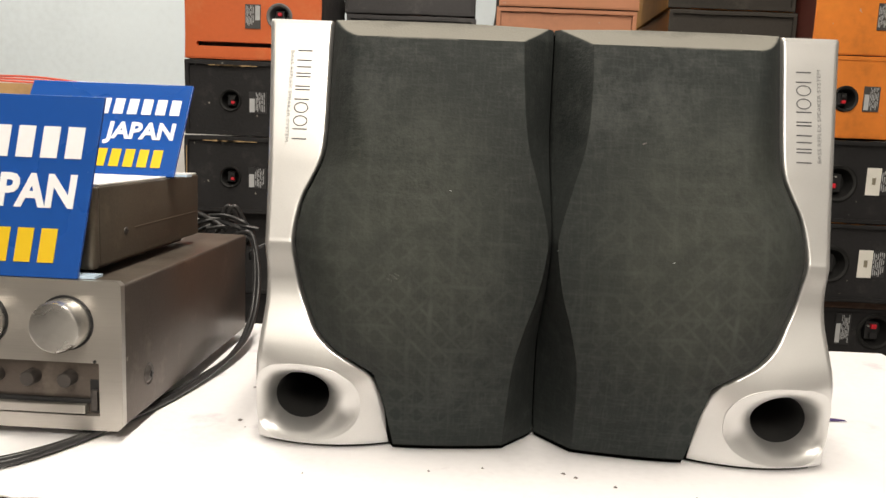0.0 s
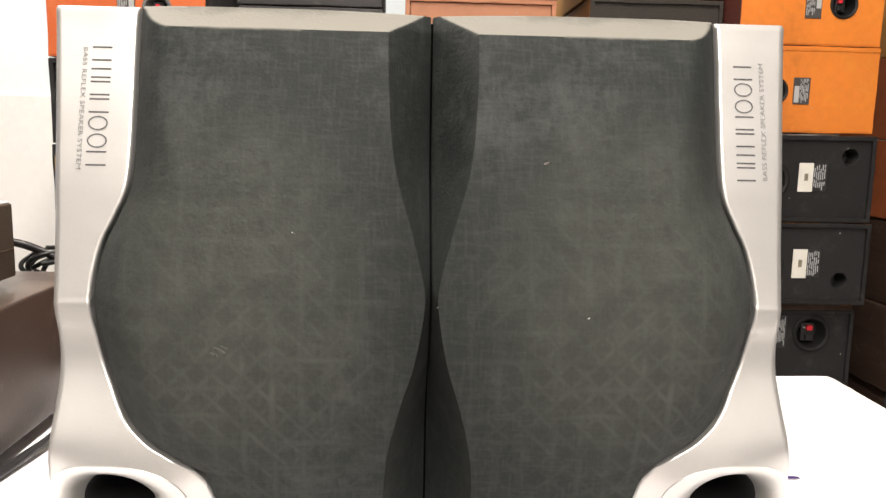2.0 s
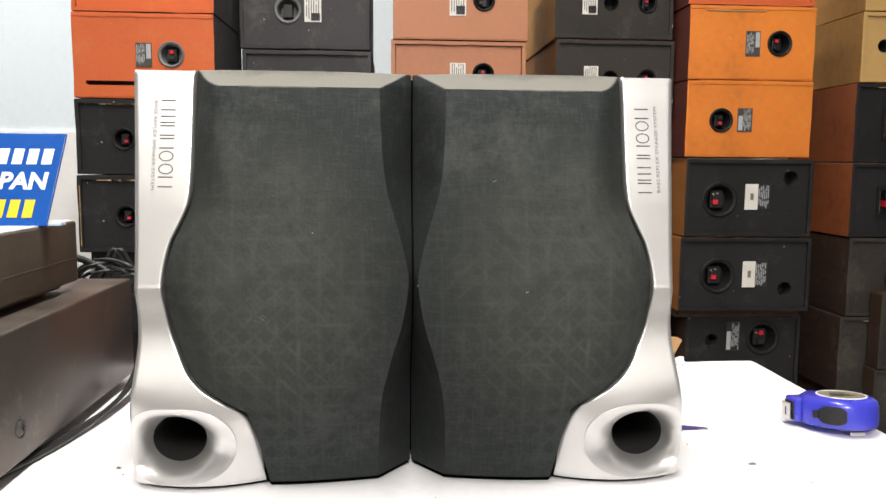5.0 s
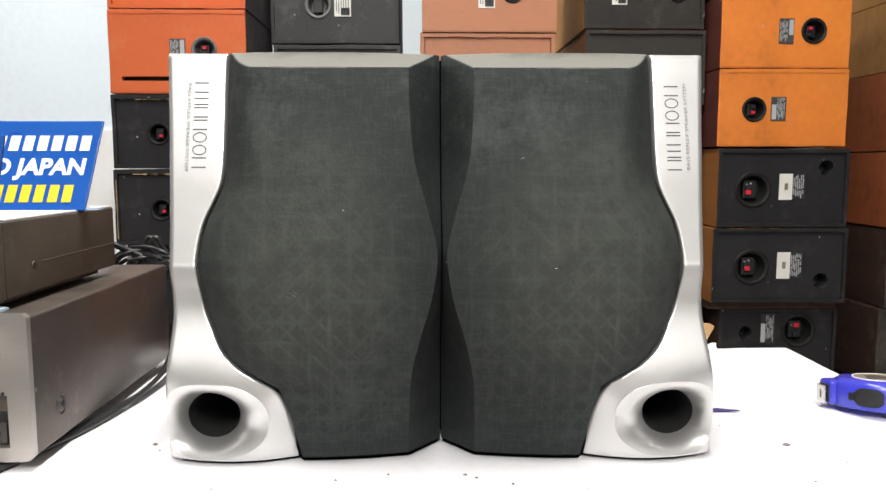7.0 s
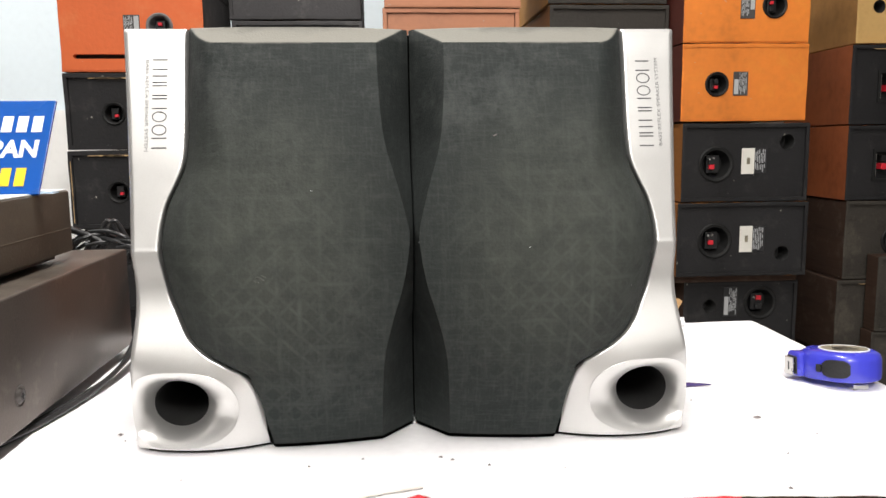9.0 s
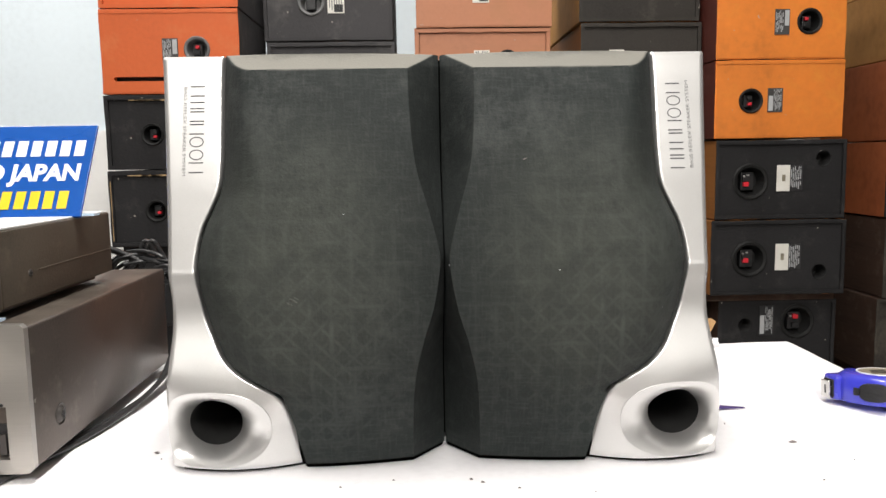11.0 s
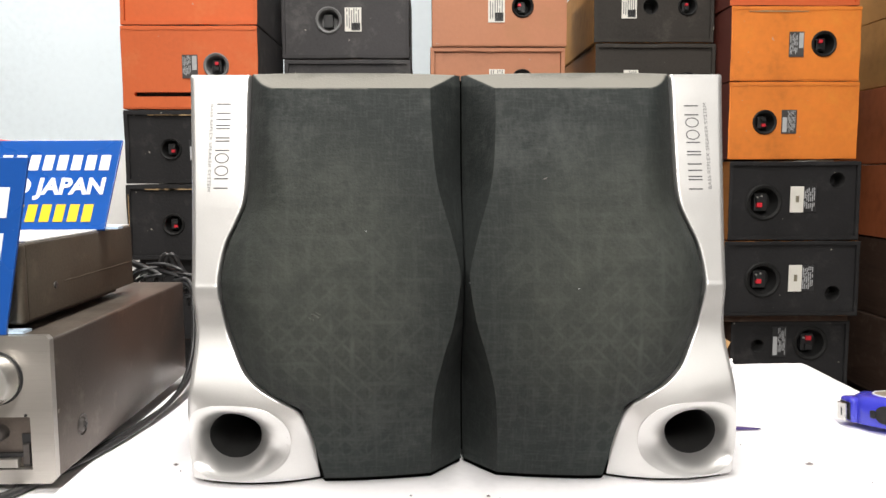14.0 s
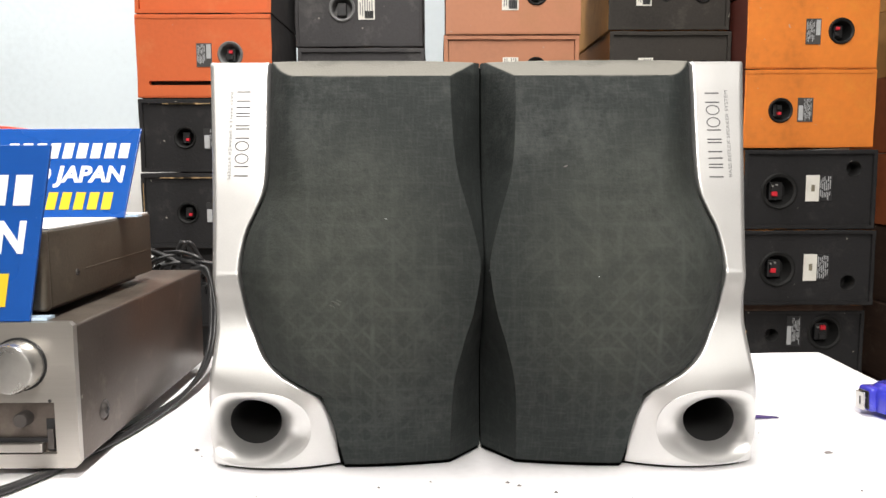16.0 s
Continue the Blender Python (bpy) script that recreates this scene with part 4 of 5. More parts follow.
shelf_speaker(0.120, 0.416, 1.110, 1.275, Y2 + 0.004, 0.27, "pink", "dark_wood", "salmon backed speaker with a dark top groove", jack=(0.322, 1.205, 0.0235, (0.0, 0.004)), tag=(0.249, 0.283, 1.178, 1.228), rim=0.011, recess=0.004, style="pale", group=G3)
pile_below(0.122, 0.416, Y2, 0.27, 1.110, "pink", "dark_wood", G3)
shelf_speaker(0.478, 0.742, 1.284, 1.445, Y2, 0.44, "brown_board", "tan", "umber backed speaker with tan veneered sides", jack=(0.684, 1.364, 0.021, (0.0, 0.004)), ports=((0.603, 1.363, 0.0165),), tag=(0.539, 0.572, 1.337, 1.388), style="pale", group=G4)
shelf_speaker(0.482, 0.748, 1.120, 1.283, Y2, 0.44, "brown_board", "orange_side", "umber backed speaker with a light chipped corner", jack=(0.688, 1.200, 0.021, (0.0, 0.004)), ports=((0.606, 1.200, 0.0165),), tag=(0.546, 0.578, 1.174, 1.226), worn=0, style="pale", group=G4)
pile_below(0.482, 0.746, Y2, 0.44, 1.120, "brown_board", "tan", G4)
Y5 = 1.646
shelf_speaker(0.749, 1.024, 1.348, 1.505, Y5 + 0.004, 0.30, "red_orange", "maroon", "red-orange backed speaker on top of an orange pair", jack=(0.95, 1.43, 0.023), group=G5)
shelf_speaker(0.752, 1.027, 1.192, 1.347, Y5, 0.30, "orange", "maroon", "orange backed speaker with a peeling top edge", jack=(0.948, 1.269, 0.0265, (-0.004, 0.006)), tag=(0.874, 0.905, 1.242, 1.294), rim=0.010, recess=0.0005, worn=1, group=G5)
shelf_speaker(0.752, 1.029, 1.028, 1.191, Y5, 0.30, "orange", "maroon", "orange backed speaker standing on black ones", jack=(0.828, 1.106, 0.0255, (0.001, -0.006)), tag=(0.864, 0.896, 1.082, 1.132), rim=0.010, recess=0.0005, style="left", group=G5)
shelf_speaker(0.758, 1.042, 0.854, 1.024, Y5, 0.30, "dark_board", "orange_side", "black backed speaker with a pale sticker and round port", jack=(0.8355, 0.936, 0.0385, (-0.006, -0.006)), ports=((0.994, 0.983, 0.0165),), tag=(0.893, 0.949, 0.915, 0.969), style="card", worn=0, group=G5)
shelf_speaker(0.752, 1.048, 0.688, 0.853, Y5, 0.30, "dark_board", "orange_side", "black backed speaker with a cream sticker, port low", jack=(0.8385, 0.768, 0.0385, (-0.005, -0.004)), ports=((0.994, 0.737, 0.0165),), tag=(0.896, 0.952, 0.743, 0.799), style="card", group=G5)
shelf_speaker(0.787, 1.054, 0.508, 0.671, Y5 + 0.038, 0.26, "dark_board", "dark_wood", "black backed speaker low in the stack, set back", jack=(0.968, 0.619, 0.0385, (0.0, 0.010)), ports=((0.850, 0.613, 0.015),), tag=(0.882, 0.915, 0.588, 0.656), style="left", group=G5)
tagged(part("support_board", box(0.757, 1.044, Y5 + 0.03, Y5 + 0.29, 0.671, 0.6875, 0.001), "dark_wood"), "dark board laid between stacked speakers", "board")
pile_below(0.787, 1.054, Y5 + 0.038, 0.26, 0.508, "dark_board", "dark_wood", G5)
Y6 = 1.76
shelf_speaker(1.205, 1.47, 1.365, 1.530, Y6, 0.30, "yellow_board", "tan", "ochre backed speaker on top of its stack", ports=((1.262, 1.45, 0.0145),), group=G6)
shelf_speaker(1.203, 1.47, 1.204, 1.364, Y6, 0.30, "yellow_board", "tan", "ochre backed speaker with a small round port", ports=((1.258, 1.288, 0.0145),), tag=(1.283, 1.322, 1.25, 1.315), jack=(1.375, 1.285, 0.024), group=G6)
shelf_speaker(1.198, 1.465, 1.020, 1.203, Y6, 0.30, "dark_board", "redwood", "black backed speaker with red-brown sides, square socket", jack=(1.303, 1.108, 0.037), square=True, worn=1, group=G6)
shelf_speaker(1.200, 1.465, 0.843, 1.019, Y6, 0.30, "dark_board", "redwood", "black backed speaker with a square terminal cup", jack=(1.303, 0.926, 0.037), square=True, worn=0, group=G6)
shelf_speaker(1.205, 1.47, 0.653, 0.842, Y6, 0.30, "dusty_board", "dark_wood", "dusty dark speaker with worn back board", jack=(1.333, 0.745, 0.034, (0, 0.004)), group=G6)
shelf_speaker(1.194, 1.47, 0.464, 0.652, Y6, 0.30, "dusty_board", "dark_wood", "dusty dark speaker low in its stack", jack=(1.333, 0.56, 0.03), worn=1, group=G6)
pile_below(1.212, 1.47, Y6 + 0.02, 0.28, 0.464, "dark_board", "dark_wood", G6)
shelf_speaker(1.262, 1.52, 0.535, 0.716, 1.712, 0.045, "dusty_board", "dark_wood", "scuffed shallow dark speaker in front of a taller stack", jack=(1.42, 0.62, 0.03), worn=2, group="front dark stack")
pile_below(1.264, 1.52, 1.712, 0.045, 0.535, "dusty_board", "dark_wood", "front dark stack")

# ---- amplifier ----
AX, AY = -0.1775, 0.597
amp = thing("amplifier", (-0.39, 0.76, TOP), "silver-fronted stereo amplifier with brown-grey metal case", "amplifier")
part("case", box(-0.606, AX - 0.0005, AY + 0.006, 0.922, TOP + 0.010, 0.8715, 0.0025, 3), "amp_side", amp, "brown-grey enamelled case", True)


def amp_front():
    x0, x1, z0, z1 = -0.610, AX, 0.7575, 0.8750
    bm = plate([(x0, z0), (x1 - 0.004, z0), (x1, z0 + 0.004), (x1, z1 - 0.003), (x1 - 0.003, z1), (x0, z1)], [[(-0.58, 0.769), (-0.58, 0.811), (-0.1955, 0.811), (-0.1955, 0.769)]], AY, AY + 0.0065)
    return bm


front = part("front_plate", amp_front(), "amp_metal", amp, "brushed silver face plate")
part("recess_floor", box(-0.582, -0.1945, AY + 0.0066, AY + 0.0100, 0.768, 0.812), "amp_metal", front, "recessed control strip")
part("flap", box(-0.579, -0.2065, AY - 0.001, AY + 0.0055, 0.7705, 0.7775, 0.0008), "amp_metal", front, "narrow open flap")
part("flap_shadow_gap", box(-0.579, -0.2025, AY + 0.003, AY + 0.0062, 0.778, 0.7812), "black", front)
part("hinge_gap", box(-0.2050, -0.1962, AY + 0.0050, AY + 0.0063, 0.770, 0.7962), "black", front)
part("hinge", box(-0.2030, -0.1980, AY + 0.0012, AY + 0.0048, 0.7725, 0.789, 0.0008), "dull_steel", front, "small steel hinge")
for kx, kz, kr, kl in ((-0.2203, 0.8418, 0.0196, 0.0185), (-0.2860, 0.8418, 0.0196, 0.0185), (-0.3520, 0.8418, 0.0196, 0.0185)):
    knob = part("volume_knob", lathe([(kr, 0.0), (kr, -kl + 0.003), (kr - 0.0012, -kl + 0.0006), (kr - 0.003, -kl), (0.0003, -kl + 0.0003)], (kx, AY, kz), "y", 64), "steel", amp, "large turned aluminium knob", True)
    part("knob_gap", lathe([(kr + 0.0018, 0.0002), (kr + 0.0018, -0.0007), (0.0003, -0.0007)], (kx, AY, kz), "y", 48), "black", knob)
for kx in (-0.2208, -0.2496, -0.2784, -0.3072, -0.336):
    part("small_knob", lathe([(0.0060, 0.006), (0.0058, -0.0035), (0.0052, -0.0045), (0.0002, -0.0045)], (kx, AY, 0.7975), "y", 28), "dull_steel", amp, "small round aluminium knob", True)
part("pin", lathe([(0.0012, 0.002), (0.0012, -0.001), (0.0001, -0.0012)], (-0.1985, AY, 0.8125), "y", 12), "black", amp)
screw = part("case_screw", lathe([(0.0092, 0.0002), (0.0088, 0.0008), (0.0068, -0.0004), (0.0060, 0.0012), (0.0045, 0.0026), (0.0002, 0.0028)], (AX - 0.0006, 0.646, 0.7890), "x", 28), "dull_steel", amp, "crosshead case screw in a dished washer", True)
part("screw_slot", box(AX + 0.0019, AX + 0.0026, 0.6432, 0.6488, 0.7883, 0.7897), "black", screw)
part("screw_slot", box(AX + 0.0019, AX + 0.0026, 0.6453, 0.6467, 0.7862, 0.7918), "black", screw)
for fx in (-0.58, -0.215):
    for fy in (0.63, 0.88):
        part("foot", lathe([(0.016, TOP - 0.0008), (0.018, TOP + 0.0105), (0.0002, TOP + 0.0105)], (fx, fy, 0), "z", 24), "rubber", amp)

# ---- tape deck on the amplifier ----
DX = -0.208
deck = thing("tape_deck", (-0.38, 0.735, 0.8715), "bronze metal audio deck standing on the amplifier", "tape deck")
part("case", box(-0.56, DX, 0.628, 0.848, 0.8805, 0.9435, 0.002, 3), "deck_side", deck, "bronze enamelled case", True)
part("front_plate", box(-0.562, DX + 0.001, 0.6165, 0.6285, 0.8790, 0.9445, 0.004, 4), "deck_side", deck, "rounded front plate", True)
part("pressed_rib", box(DX - 0.001, DX + 0.0003, 0.690, 0.846, 0.9040, 0.9056, 0.0006), "deck_side", deck)
dscrew = part("case_screw", lathe([(0.0034, -0.0004), (0.0032, 0.0006), (0.0022, 0.0012), (0.0002, 0.0013)], (DX, 0.6745, 0.9038), "x", 24), "dull_steel", deck, "small crosshead screw", True)
part("screw_slot", box(DX + 0.0009, DX + 0.0015, 0.6727, 0.6763, 0.9033, 0.9043), "black", dscrew)
for fx in (-0.53, -0.245):
    for fy in (0.65, 0.82):
        part("foot", lathe([(0.012, 0.8713), (0.013, 0.8808), (0.0002, 0.8808)], (fx, fy, 0), "z", 20), "rubber", deck)
# black box added to make the gap under the deck dark
part("deck_gap_dark", box(-0.55, -0.222, 0.645, 0.835, 0.8740, 0.8806), "black", deck)
# added cream layer, paints the bright reflection on the deck's top
tagged(part("deck_top_sheen", box(-0.565, DX - 0.0015, 0.632, 0.846, 0.9436, 0.9452, 0.0004), "wall_cream"), "cream sheet added for the bright reflection on the deck's top", "sheet")

# ---- the two blue price signs ----


def price_sign(xr, yb, zb, width, height, lean, k, label, slant=0.0):
    """Blue leaning sign. xr: right edge; text sits in fractions of the face."""
    sg = thing("price_sign", (xr - width / 2, yb, zb), label, "sign", "blue shop signs")
    c, s = math.cos(radians(lean)), math.sin(radians(lean))

    def face(a, b, d):
        """a: from the right edge leftwards, b: up the slope, d: out of the face."""
        return (xr - a + slant * b, yb + b * s - d * c, zb + b * c + d * s)

    bm = box(0, width, 0, height, -0.003, 0.0, 0.0006, 2)
    part("panel", remap(bm, lambda x, y, z: face(x, y, z)), "blue", sg, "glossy blue acrylic panel")
    bm = box(xr - width, xr + 0.012, yb + 0.0035, yb + 0.016, zb, zb + 0.002)
    part("base_lip", bm, "clear", sg, "pale clear base lip")

    def text(body, cap, a_right, b_base, ink, bold, squeeze=1.0):
        bm = lettering(body, cap / 0.69, bold)
        w = max(v.co.x for v in bm.verts)
        part("lettering", remap(bm, lambda x, y, z: face(a_right + (w - x) * squeeze, b_base + y, 0.0004 + z)), ink, sg, "white block letters")

    def bars(a0, a1, b0, b1, n, ink, lab):
        for i in range(n):
            p = a0 + (a1 - a0) * i / n
            bm = box(p, p + (a1 - a0) / n * 0.68, b0, b1, 0.0003, 0.0008)
            part("print_bar", remap(bm, lambda x, y, z: face(x, y, z)), ink, sg, lab)

    bars(0.008 * k, 0.136 * k, 0.068 * k, 0.086 * k, 9, "white_ink", "plain white bar")
    text("O JAPAN", 0.0178 * k, 0.0085 * k, 0.0405 * k, "white_ink", 0.0009 * k, 0.91)
    bars(0.015 * k, 0.097 * k, 0.0085 * k, 0.028 * k, 6, "yellow_ink", "plain yellow bar")
    return sg


price_sign(-0.2115, 0.5985, 0.8755, 0.222, 0.138, 8.5, 1.33, "large blue shop sign leaning on the deck's front", 0.105)
price_sign(-0.2020, 0.764, 0.9452, 0.164, 0.105, 32.0, 1.0, "small blue shop sign leaning back on the deck")
carton = thing("small_carton", (-0.37, 0.82, 0.9452), "small cream carton behind the small blue sign", "carton")
part("body", box(-0.44, -0.300, 0.828, 0.875, 0.9452, 1.030, 0.002, 2), "label_white", carton)
part("lid_flap", box(-0.44, -0.302, 0.8262, 0.8278, 1.014, 1.0302, 0.0004), "card", carton, "worn brown flap edge")
bm = bmesh.new()
for k in range(3):
    wire([(-0.45, 0.85, 1.034 + 0.002 * k), (-0.385, 0.845 + 0.003 * k, 1.0325 + 0.003 * k), (-0.335, 0.85, 1.0325 + 0.001 * k), (-0.300 - 0.003 * k, 0.853, 1.029), (-0.292 - 0.004 * k, 0.855, 1.00), (-0.295, 0.85, 0.948)], 0.0012, bm)
tagged(part("red_wire", bm, "red_wire", smooth=True), "thin red wires lying over the cream carton", "wire")

# ---- cables round the amplifier ----
bm = bmesh.new()
for k, o in enumerate((0.0, 0.0065)):
    wire([(-0.36 - o, 0.50, TOP + 0.003), (-0.300, 0.512 + o, TOP + 0.003), (-0.245 + o * 0.5, 0.545 - o, TOP + 0.003), (-0.212 + o * 0.3, 0.588 - o * 0.5, TOP + 0.003), (-0.196 + o, 0.64, TOP + 0.003), (-0.181 + o, 0.70, TOP + 0.003), (-0.1715 + o, 0.755, TOP + 0.003 + o * 0.3), (-0.165 + o, 0.81, TOP + 0.004 + o),
          (-0.163 + o, 0.86, TOP + 0.014 + o), (-0.165 + o * 0.8, 0.905, TOP + 0.040 + o), (-0.170 + o * 0.6, 0.932, TOP + 0.082), (-0.178, 0.945, TOP + 0.112 + o), (-0.20, 0.955, TOP + 0.118)], 0.0027, bm, 10)
tagged(part("power_cable", bm, "cable", smooth=True), "black twin cable running along the amplifier's foot", "cable")
coil = thing("cable_coil", (-0.21, 0.965, TOP), "tangled coil of black cable behind the amplifier", "cable")
rng = random.Random(7)
for k in range(6):
    cx, cz, r1, r2, ph = -0.212 + rng.uniform(-0.016, 0.016), 0.868 + rng.uniform(-0.006, 0.008), rng.uniform(0.022, 0.038), rng.uniform(0.012, 0.022), rng.uniform(0, 6)
    part("loop", wire([(cx + r1 * math.cos(ph + w), 0.968 + 0.012 * math.sin(1.7 * w + k), cz + r2 * math.sin(ph + w)) for w in np.linspace(0, 6.0, 9)], 0.0024, None, 8, 8), "cable", coil, "", True)
for o in (-0.004, 0.003):
    part("strand", wire([(-0.222 + o, 0.968, 0.868), (-0.214 + o, 0.966, 0.895), (-0.206 + o, 0.966, 0.899), (-0.198 + o, 0.968, 0.884), (-0.186 + o, 0.966, 0.862), (-0.18 + o, 0.964, 0.835)], 0.0026, None, 8), "cable", coil, "", True)
    part("strand", wire([(-0.20 + o, 0.97, 0.86), (-0.21, 0.972, 0.81 + o), (-0.205, 0.965, 0.77), (-0.21 + o, 0.96, TOP + 0.0024)], 0.0026, None, 8), "cable", coil, "", True)
part("plug_lead", wire([(-0.30, 0.95, 0.898), (-0.262, 0.955, 0.894), (-0.238, 0.962, 0.884), (-0.215, 0.966, 0.872)], 0.0042, None, 10), "cable", coil, "thicker black lead", True)

# ---- tape measure ----
TX, TY = 0.5705, 0.7290
tape = thing("tape_measure", (TX, TY, TOP), "violet-blue plastic tape measure lying on the paper", "tape measure")


def tape_outline(grow=0.0):
    pts = []
    ang = math.atan2(0.018, -0.037)
    r = 0.0365 + grow
    n = 64
    for k in range(n):
        w = 2 * math.pi * k / n
        d = (w - ang + math.pi) % (2 * math.pi) - math.pi
        rad = r
        if -0.55 < d < 0.95:
            rad = min((0.0425 + grow) / max(math.cos(d), 0.2), (0.0365 + grow) * (1.16 if d < 0.5 else 1.16 - 0.35 * (d - 0.5)))
        pts.append((TX + rad * math.cos(w), TY + rad * math.sin(w)))
    return pts, ang


def tape_body():
    bm = bmesh.new()
    rows = []
    for g, z in ((-0.004, 0.0), (-0.001, 0.0015), (0.0, 0.006), (0.0, 0.0225), (-0.0015, 0.0272), (-0.0055, 0.0302), (-0.0085, 0.0309)):
        rows.append([bm.verts.new((x, y, TOP + z)) for x, y in tape_outline(g)[0]])
    for a, b in zip(rows, rows[1:]):
        for k in range(len(a)):
            bm.faces.new((a[k], a[(k + 1) % len(a)], b[(k + 1) % len(a)], b[k]))
    bm.faces.new(rows[0])
    bm.faces.new(rows[-1])
    return bm


body = part("body", tape_body(), "tape_blue", tape, "violet-blue moulded shell", True)
part("dial_ring", lathe([(0.0248, 0.0304), (0.0248, 0.0317), (0.0232, 0.0319), (0.0232, 0.0307)], (TX + 0.001, TY, TOP), "z", 48), "white_ink", body, "white ring")
part("dial", lathe([(0.0233, 0.0307), (0.0230, 0.0314), (0.0002, 0.0314)], (TX + 0.001, TY, TOP), "z", 48), "dial", body, "dull printed disc")
bm = bmesh.new()
for k in range(3):
    box(TX - 0.014 + 0.003 * k, TX + 0.012 - 0.002 * k, TY - 0.008 + 0.007 * k, TY - 0.005 + 0.007 * k, TOP + 0.0315, TOP + 0.0318, bm=bm)
part("print", bm, "label_dark", body)


def around(r, a0, a1, z0, z1, thick, n=14, round_end=0.4):
    """A curved pad wrapped on the shell between two angles."""
    bm = bmesh.new()
    cols = []
    for k in range(n + 1):
        w = a0 + (a1 - a0) * k / n
        e = 1 - round_end * (abs(2 * k / n - 1) ** 4)
        zm, zh = (z0 + z1) / 2, (z1 - z0) / 2 * e
        cols.append([bm.verts.new((TX + q * math.cos(w), TY + q * math.sin(w), z)) for q, z in ((r - 0.002, zm - zh), (r + thick, zm - zh + 0.001), (r + thick, zm + zh - 0.001), (r - 0.002, zm + zh))])
    for a, b in zip(cols, cols[1:]):
        for k in range(4):
            bm.faces.new((a[k], a[(k + 1) % 4], b[(k + 1) % 4], b[k]))
    bm.faces.new(cols[0])
    bm.faces.new(cols[-1])
    return bm


part("grip_pad", around(0.0365, radians(207), radians(249), TOP + 0.0045, TOP + 0.0245, 0.0014), "rubber", body, "black rubber lock button", True)
part("neck", box(TX - 0.0485, TX - 0.024, TY + 0.002, TY + 0.026, TOP + 0.0012, TOP + 0.0275, 0.004, 3), "tape_blue", body, "", True)
part("lock_lug", around(0.0368, radians(196), radians(207), TOP + 0.009, TOP + 0.019, 0.0022, 6), "rubber", body, "small black lug", True)
_, ang = tape_outline()
hx, hy = TX + 0.0445 * math.cos(ang + 0.12) - 0.0065, TY + 0.0445 * math.sin(ang + 0.12)
part("mouth", box(hx - 0.0012, hx + 0.004, hy - 0.010, hy + 0.008, TOP + 0.004, TOP + 0.023, 0.0008), "black", body, "black tape mouth")
part("hook", box(hx - 0.0048, hx - 0.0030, hy - 0.0095, hy + 0.007, TOP + 0.003, TOP + 0.022, 0.0009), "steel", tape, "bent steel end hook")
part("hook_slot", box(hx - 0.0051, hx - 0.0046, hy - 0.0030, hy - 0.0008, TOP + 0.008, TOP + 0.017), "black", tape)
tape.rotation_euler = (radians(-6.0), 0, 0)
tape.scale = (0.93, 0.93, 0.92)
tape.location.z += 0.0038
part("belt_clip", box(TX - 0.004, TX + 0.012, TY - 0.026, TY + 0.014, TOP - 0.0040, TOP + 0.001, 0.001), "steel", tape, "steel belt clip under the shell")
part("blade_end", box(hx - 0.004, hx + 0.003, hy - 0.008, hy + 0.006, TOP + 0.019, TOP + 0.0196), "steel", tape)

# ---- small bits on the paper ----
bm = bmesh.new()
v = [bm.verts.new(p) for p in ((0.385, 0.742, TOP), (0.385, 0.728, TOP), (0.437, 0.7300, TOP), (0.437, 0.7312, TOP), (0.385, 0.741, TOP + 0.003), (0.385, 0.731, TOP + 0.003), (0.435, 0.7303, TOP + 0.0012), (0.435, 0.7309, TOP + 0.0012))]
for f in ((0, 1, 2, 3), (4, 7, 6, 5), (0, 4, 5, 1), (1, 5, 6, 2), (2, 6, 7, 3), (3, 7, 4, 0)):
    bm.faces.new([v[i] for i in f])
tagged(part("plastic_sliver", bm, "purple"), "dark purple pointed plastic sliver beside the speaker", "scrap")


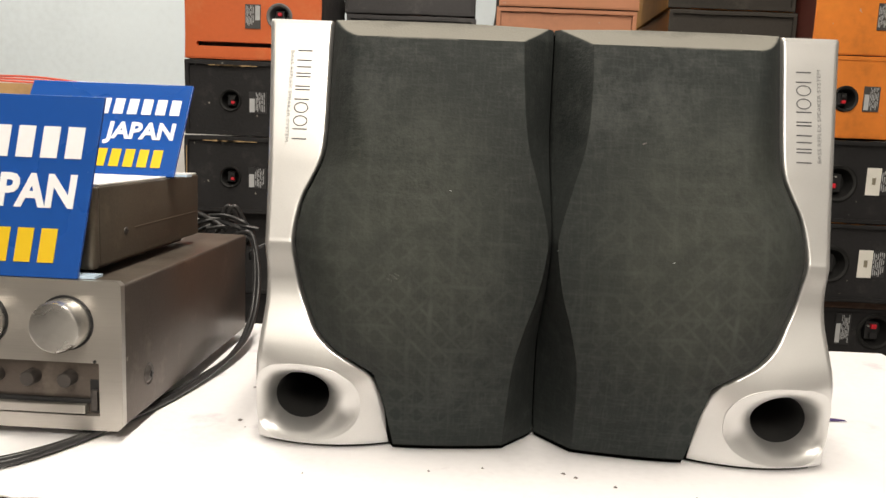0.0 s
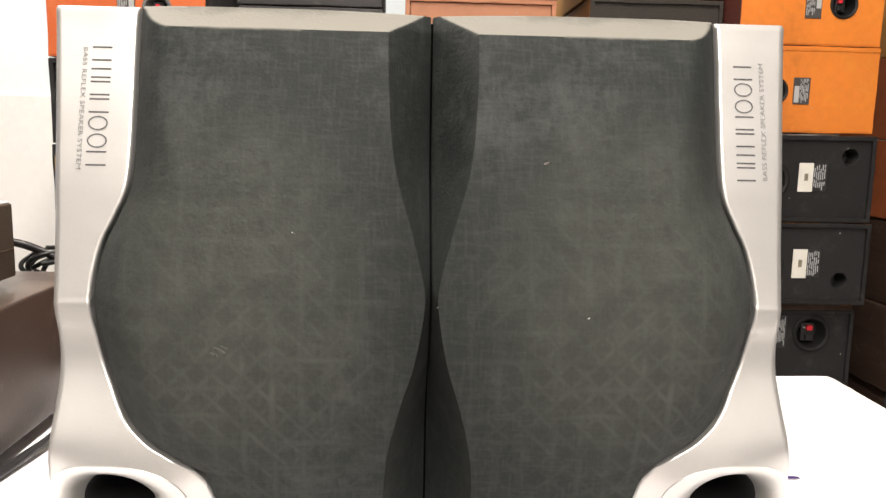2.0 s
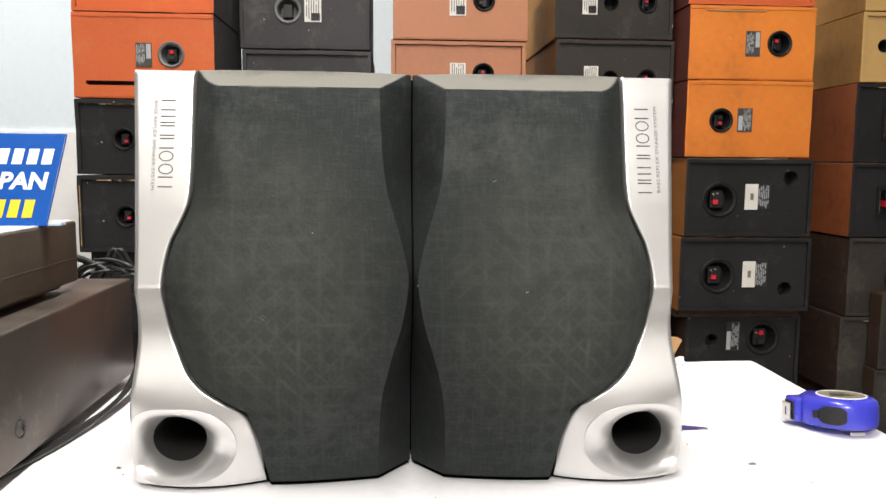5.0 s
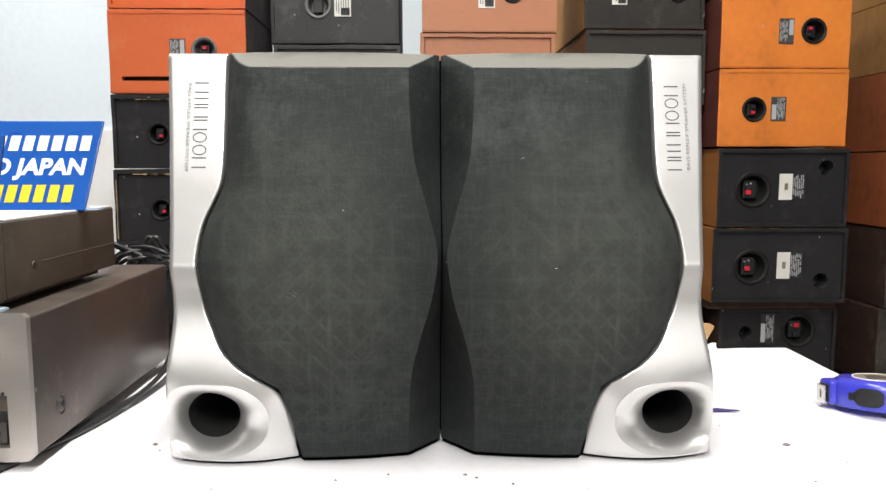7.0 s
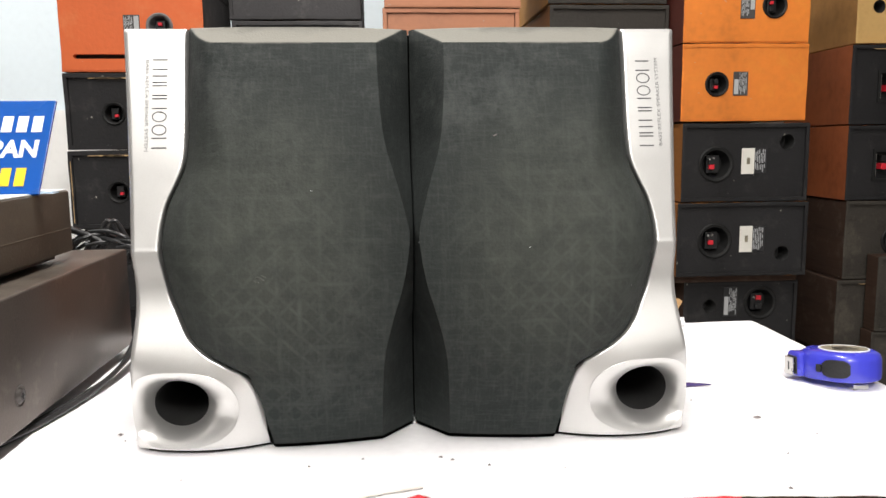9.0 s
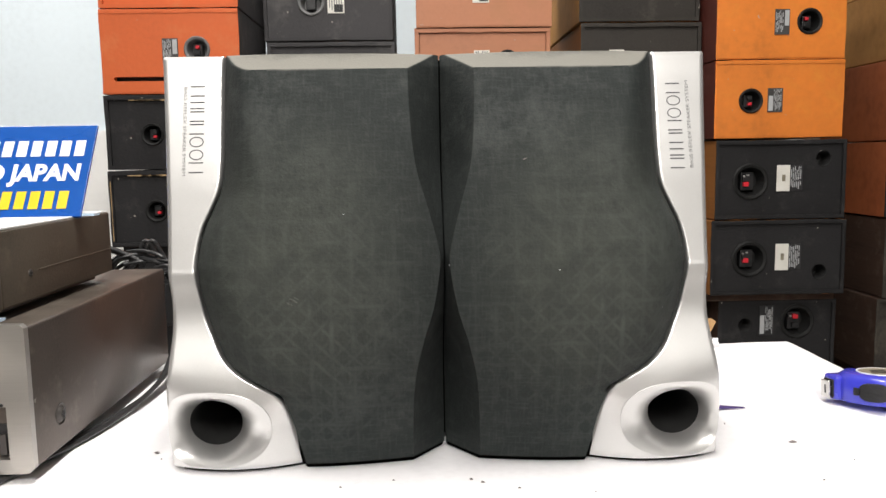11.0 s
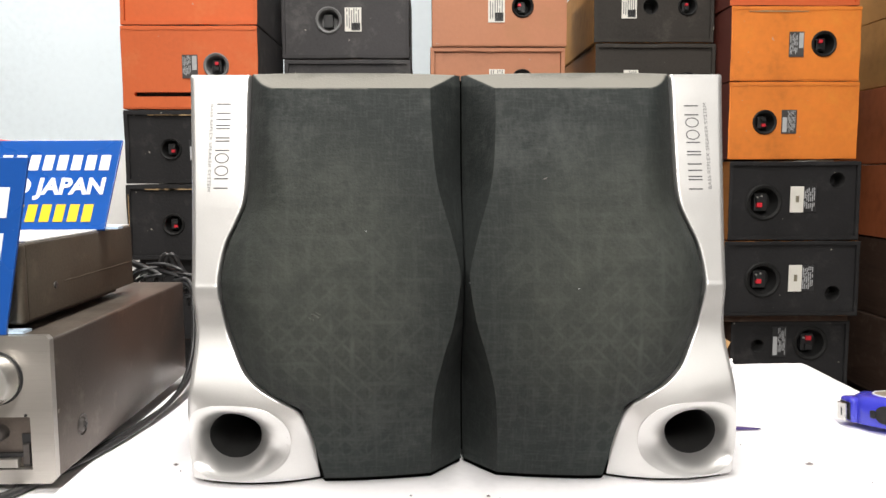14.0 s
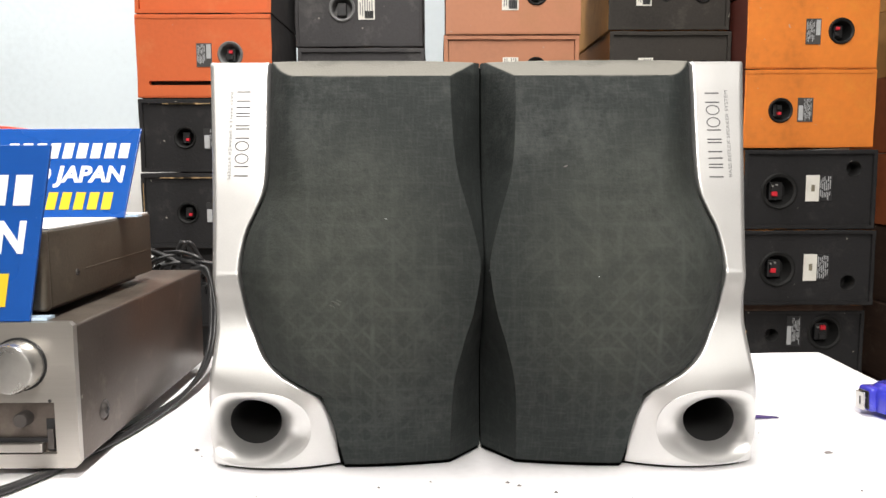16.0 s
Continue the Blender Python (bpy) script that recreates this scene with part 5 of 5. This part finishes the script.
bm = bmesh.new()
bmesh.ops.create_icosphere(bm, subdivisions=3, radius=0.0065)
for v in bm.verts:
    v.co *= 1 + 0.45 * noise.noise(v.co * 260)
    v.co = Vector((0.500 + v.co.x, 0.974 + v.co.y * 0.8, TOP + 0.0045 + v.co.z * 0.9))
tagged(part("paper_ball", bm, "paper"), "small crumpled ball of white paper at the table's edge", "paper")
bm = plate([(0.478, TOP - 0.0006), (0.490, TOP - 0.0006), (0.5055, TOP + 0.030), (0.500, TOP + 0.0335), (0.484, TOP + 0.0345)], [], 0.983, 0.9855)
tagged(part("cardboard_scrap", bm, "card"), "torn tan cardboard scrap standing at the table's back edge", "scrap")
tagged(part("wooden_stick", wire([(0.098, 0.5185, TOP + 0.002), (0.12, 0.5250, TOP + 0.0022), (0.1435, 0.5310, TOP + 0.002)], 0.0024, None, 8), "label_white", smooth=True), "short pale wooden stick at the paper's front edge", "stick")


def scraps():
    bm = bmesh.new()
    rng = random.Random(11)
    spots = [(0.440, 0.642, 9), (0.426, 0.564, 3), (0.397, 0.507, 5), (0.168, 0.577, 5), (0.160, 0.583, 4), (-0.094, 0.70, 9), (-0.104, 0.655, 6), (-0.115, 0.74, 5), (-0.12, 0.80, 6), (-0.095, 0.64, 3), (0.10, 0.585, 3), (0.06, 0.575, 3), (0.195, 0.565, 4), (0.25, 0.555, 2), (0.40, 0.69, 2), (0.47, 0.60, 2), (-0.03, 0.56, 2)]
    for x, y, s in spots:
        s *= 0.00027
        w = rng.uniform(0, 6.3)
        top = bm.verts.new((x, y, TOP + s * 0.3 + 0.0004))
        ring = []
        for k in range(6):
            r = s * rng.uniform(0.5, 1.3) * (1 + 0.9 * abs(math.cos(k * math.pi / 3)))
            ring.append(bm.verts.new((x + r * math.cos(w + k * math.pi / 3), y + 0.6 * r * math.sin(w + k * math.pi / 3), TOP - 0.0006)))
        for k in range(6):
            bm.faces.new((top, ring[k], ring[(k + 1) % 6]))
    return bm


tagged(part("scraps", scraps(), "debris"), "scattered brown crumbs and chips on the paper", "debris", kind="stuff")
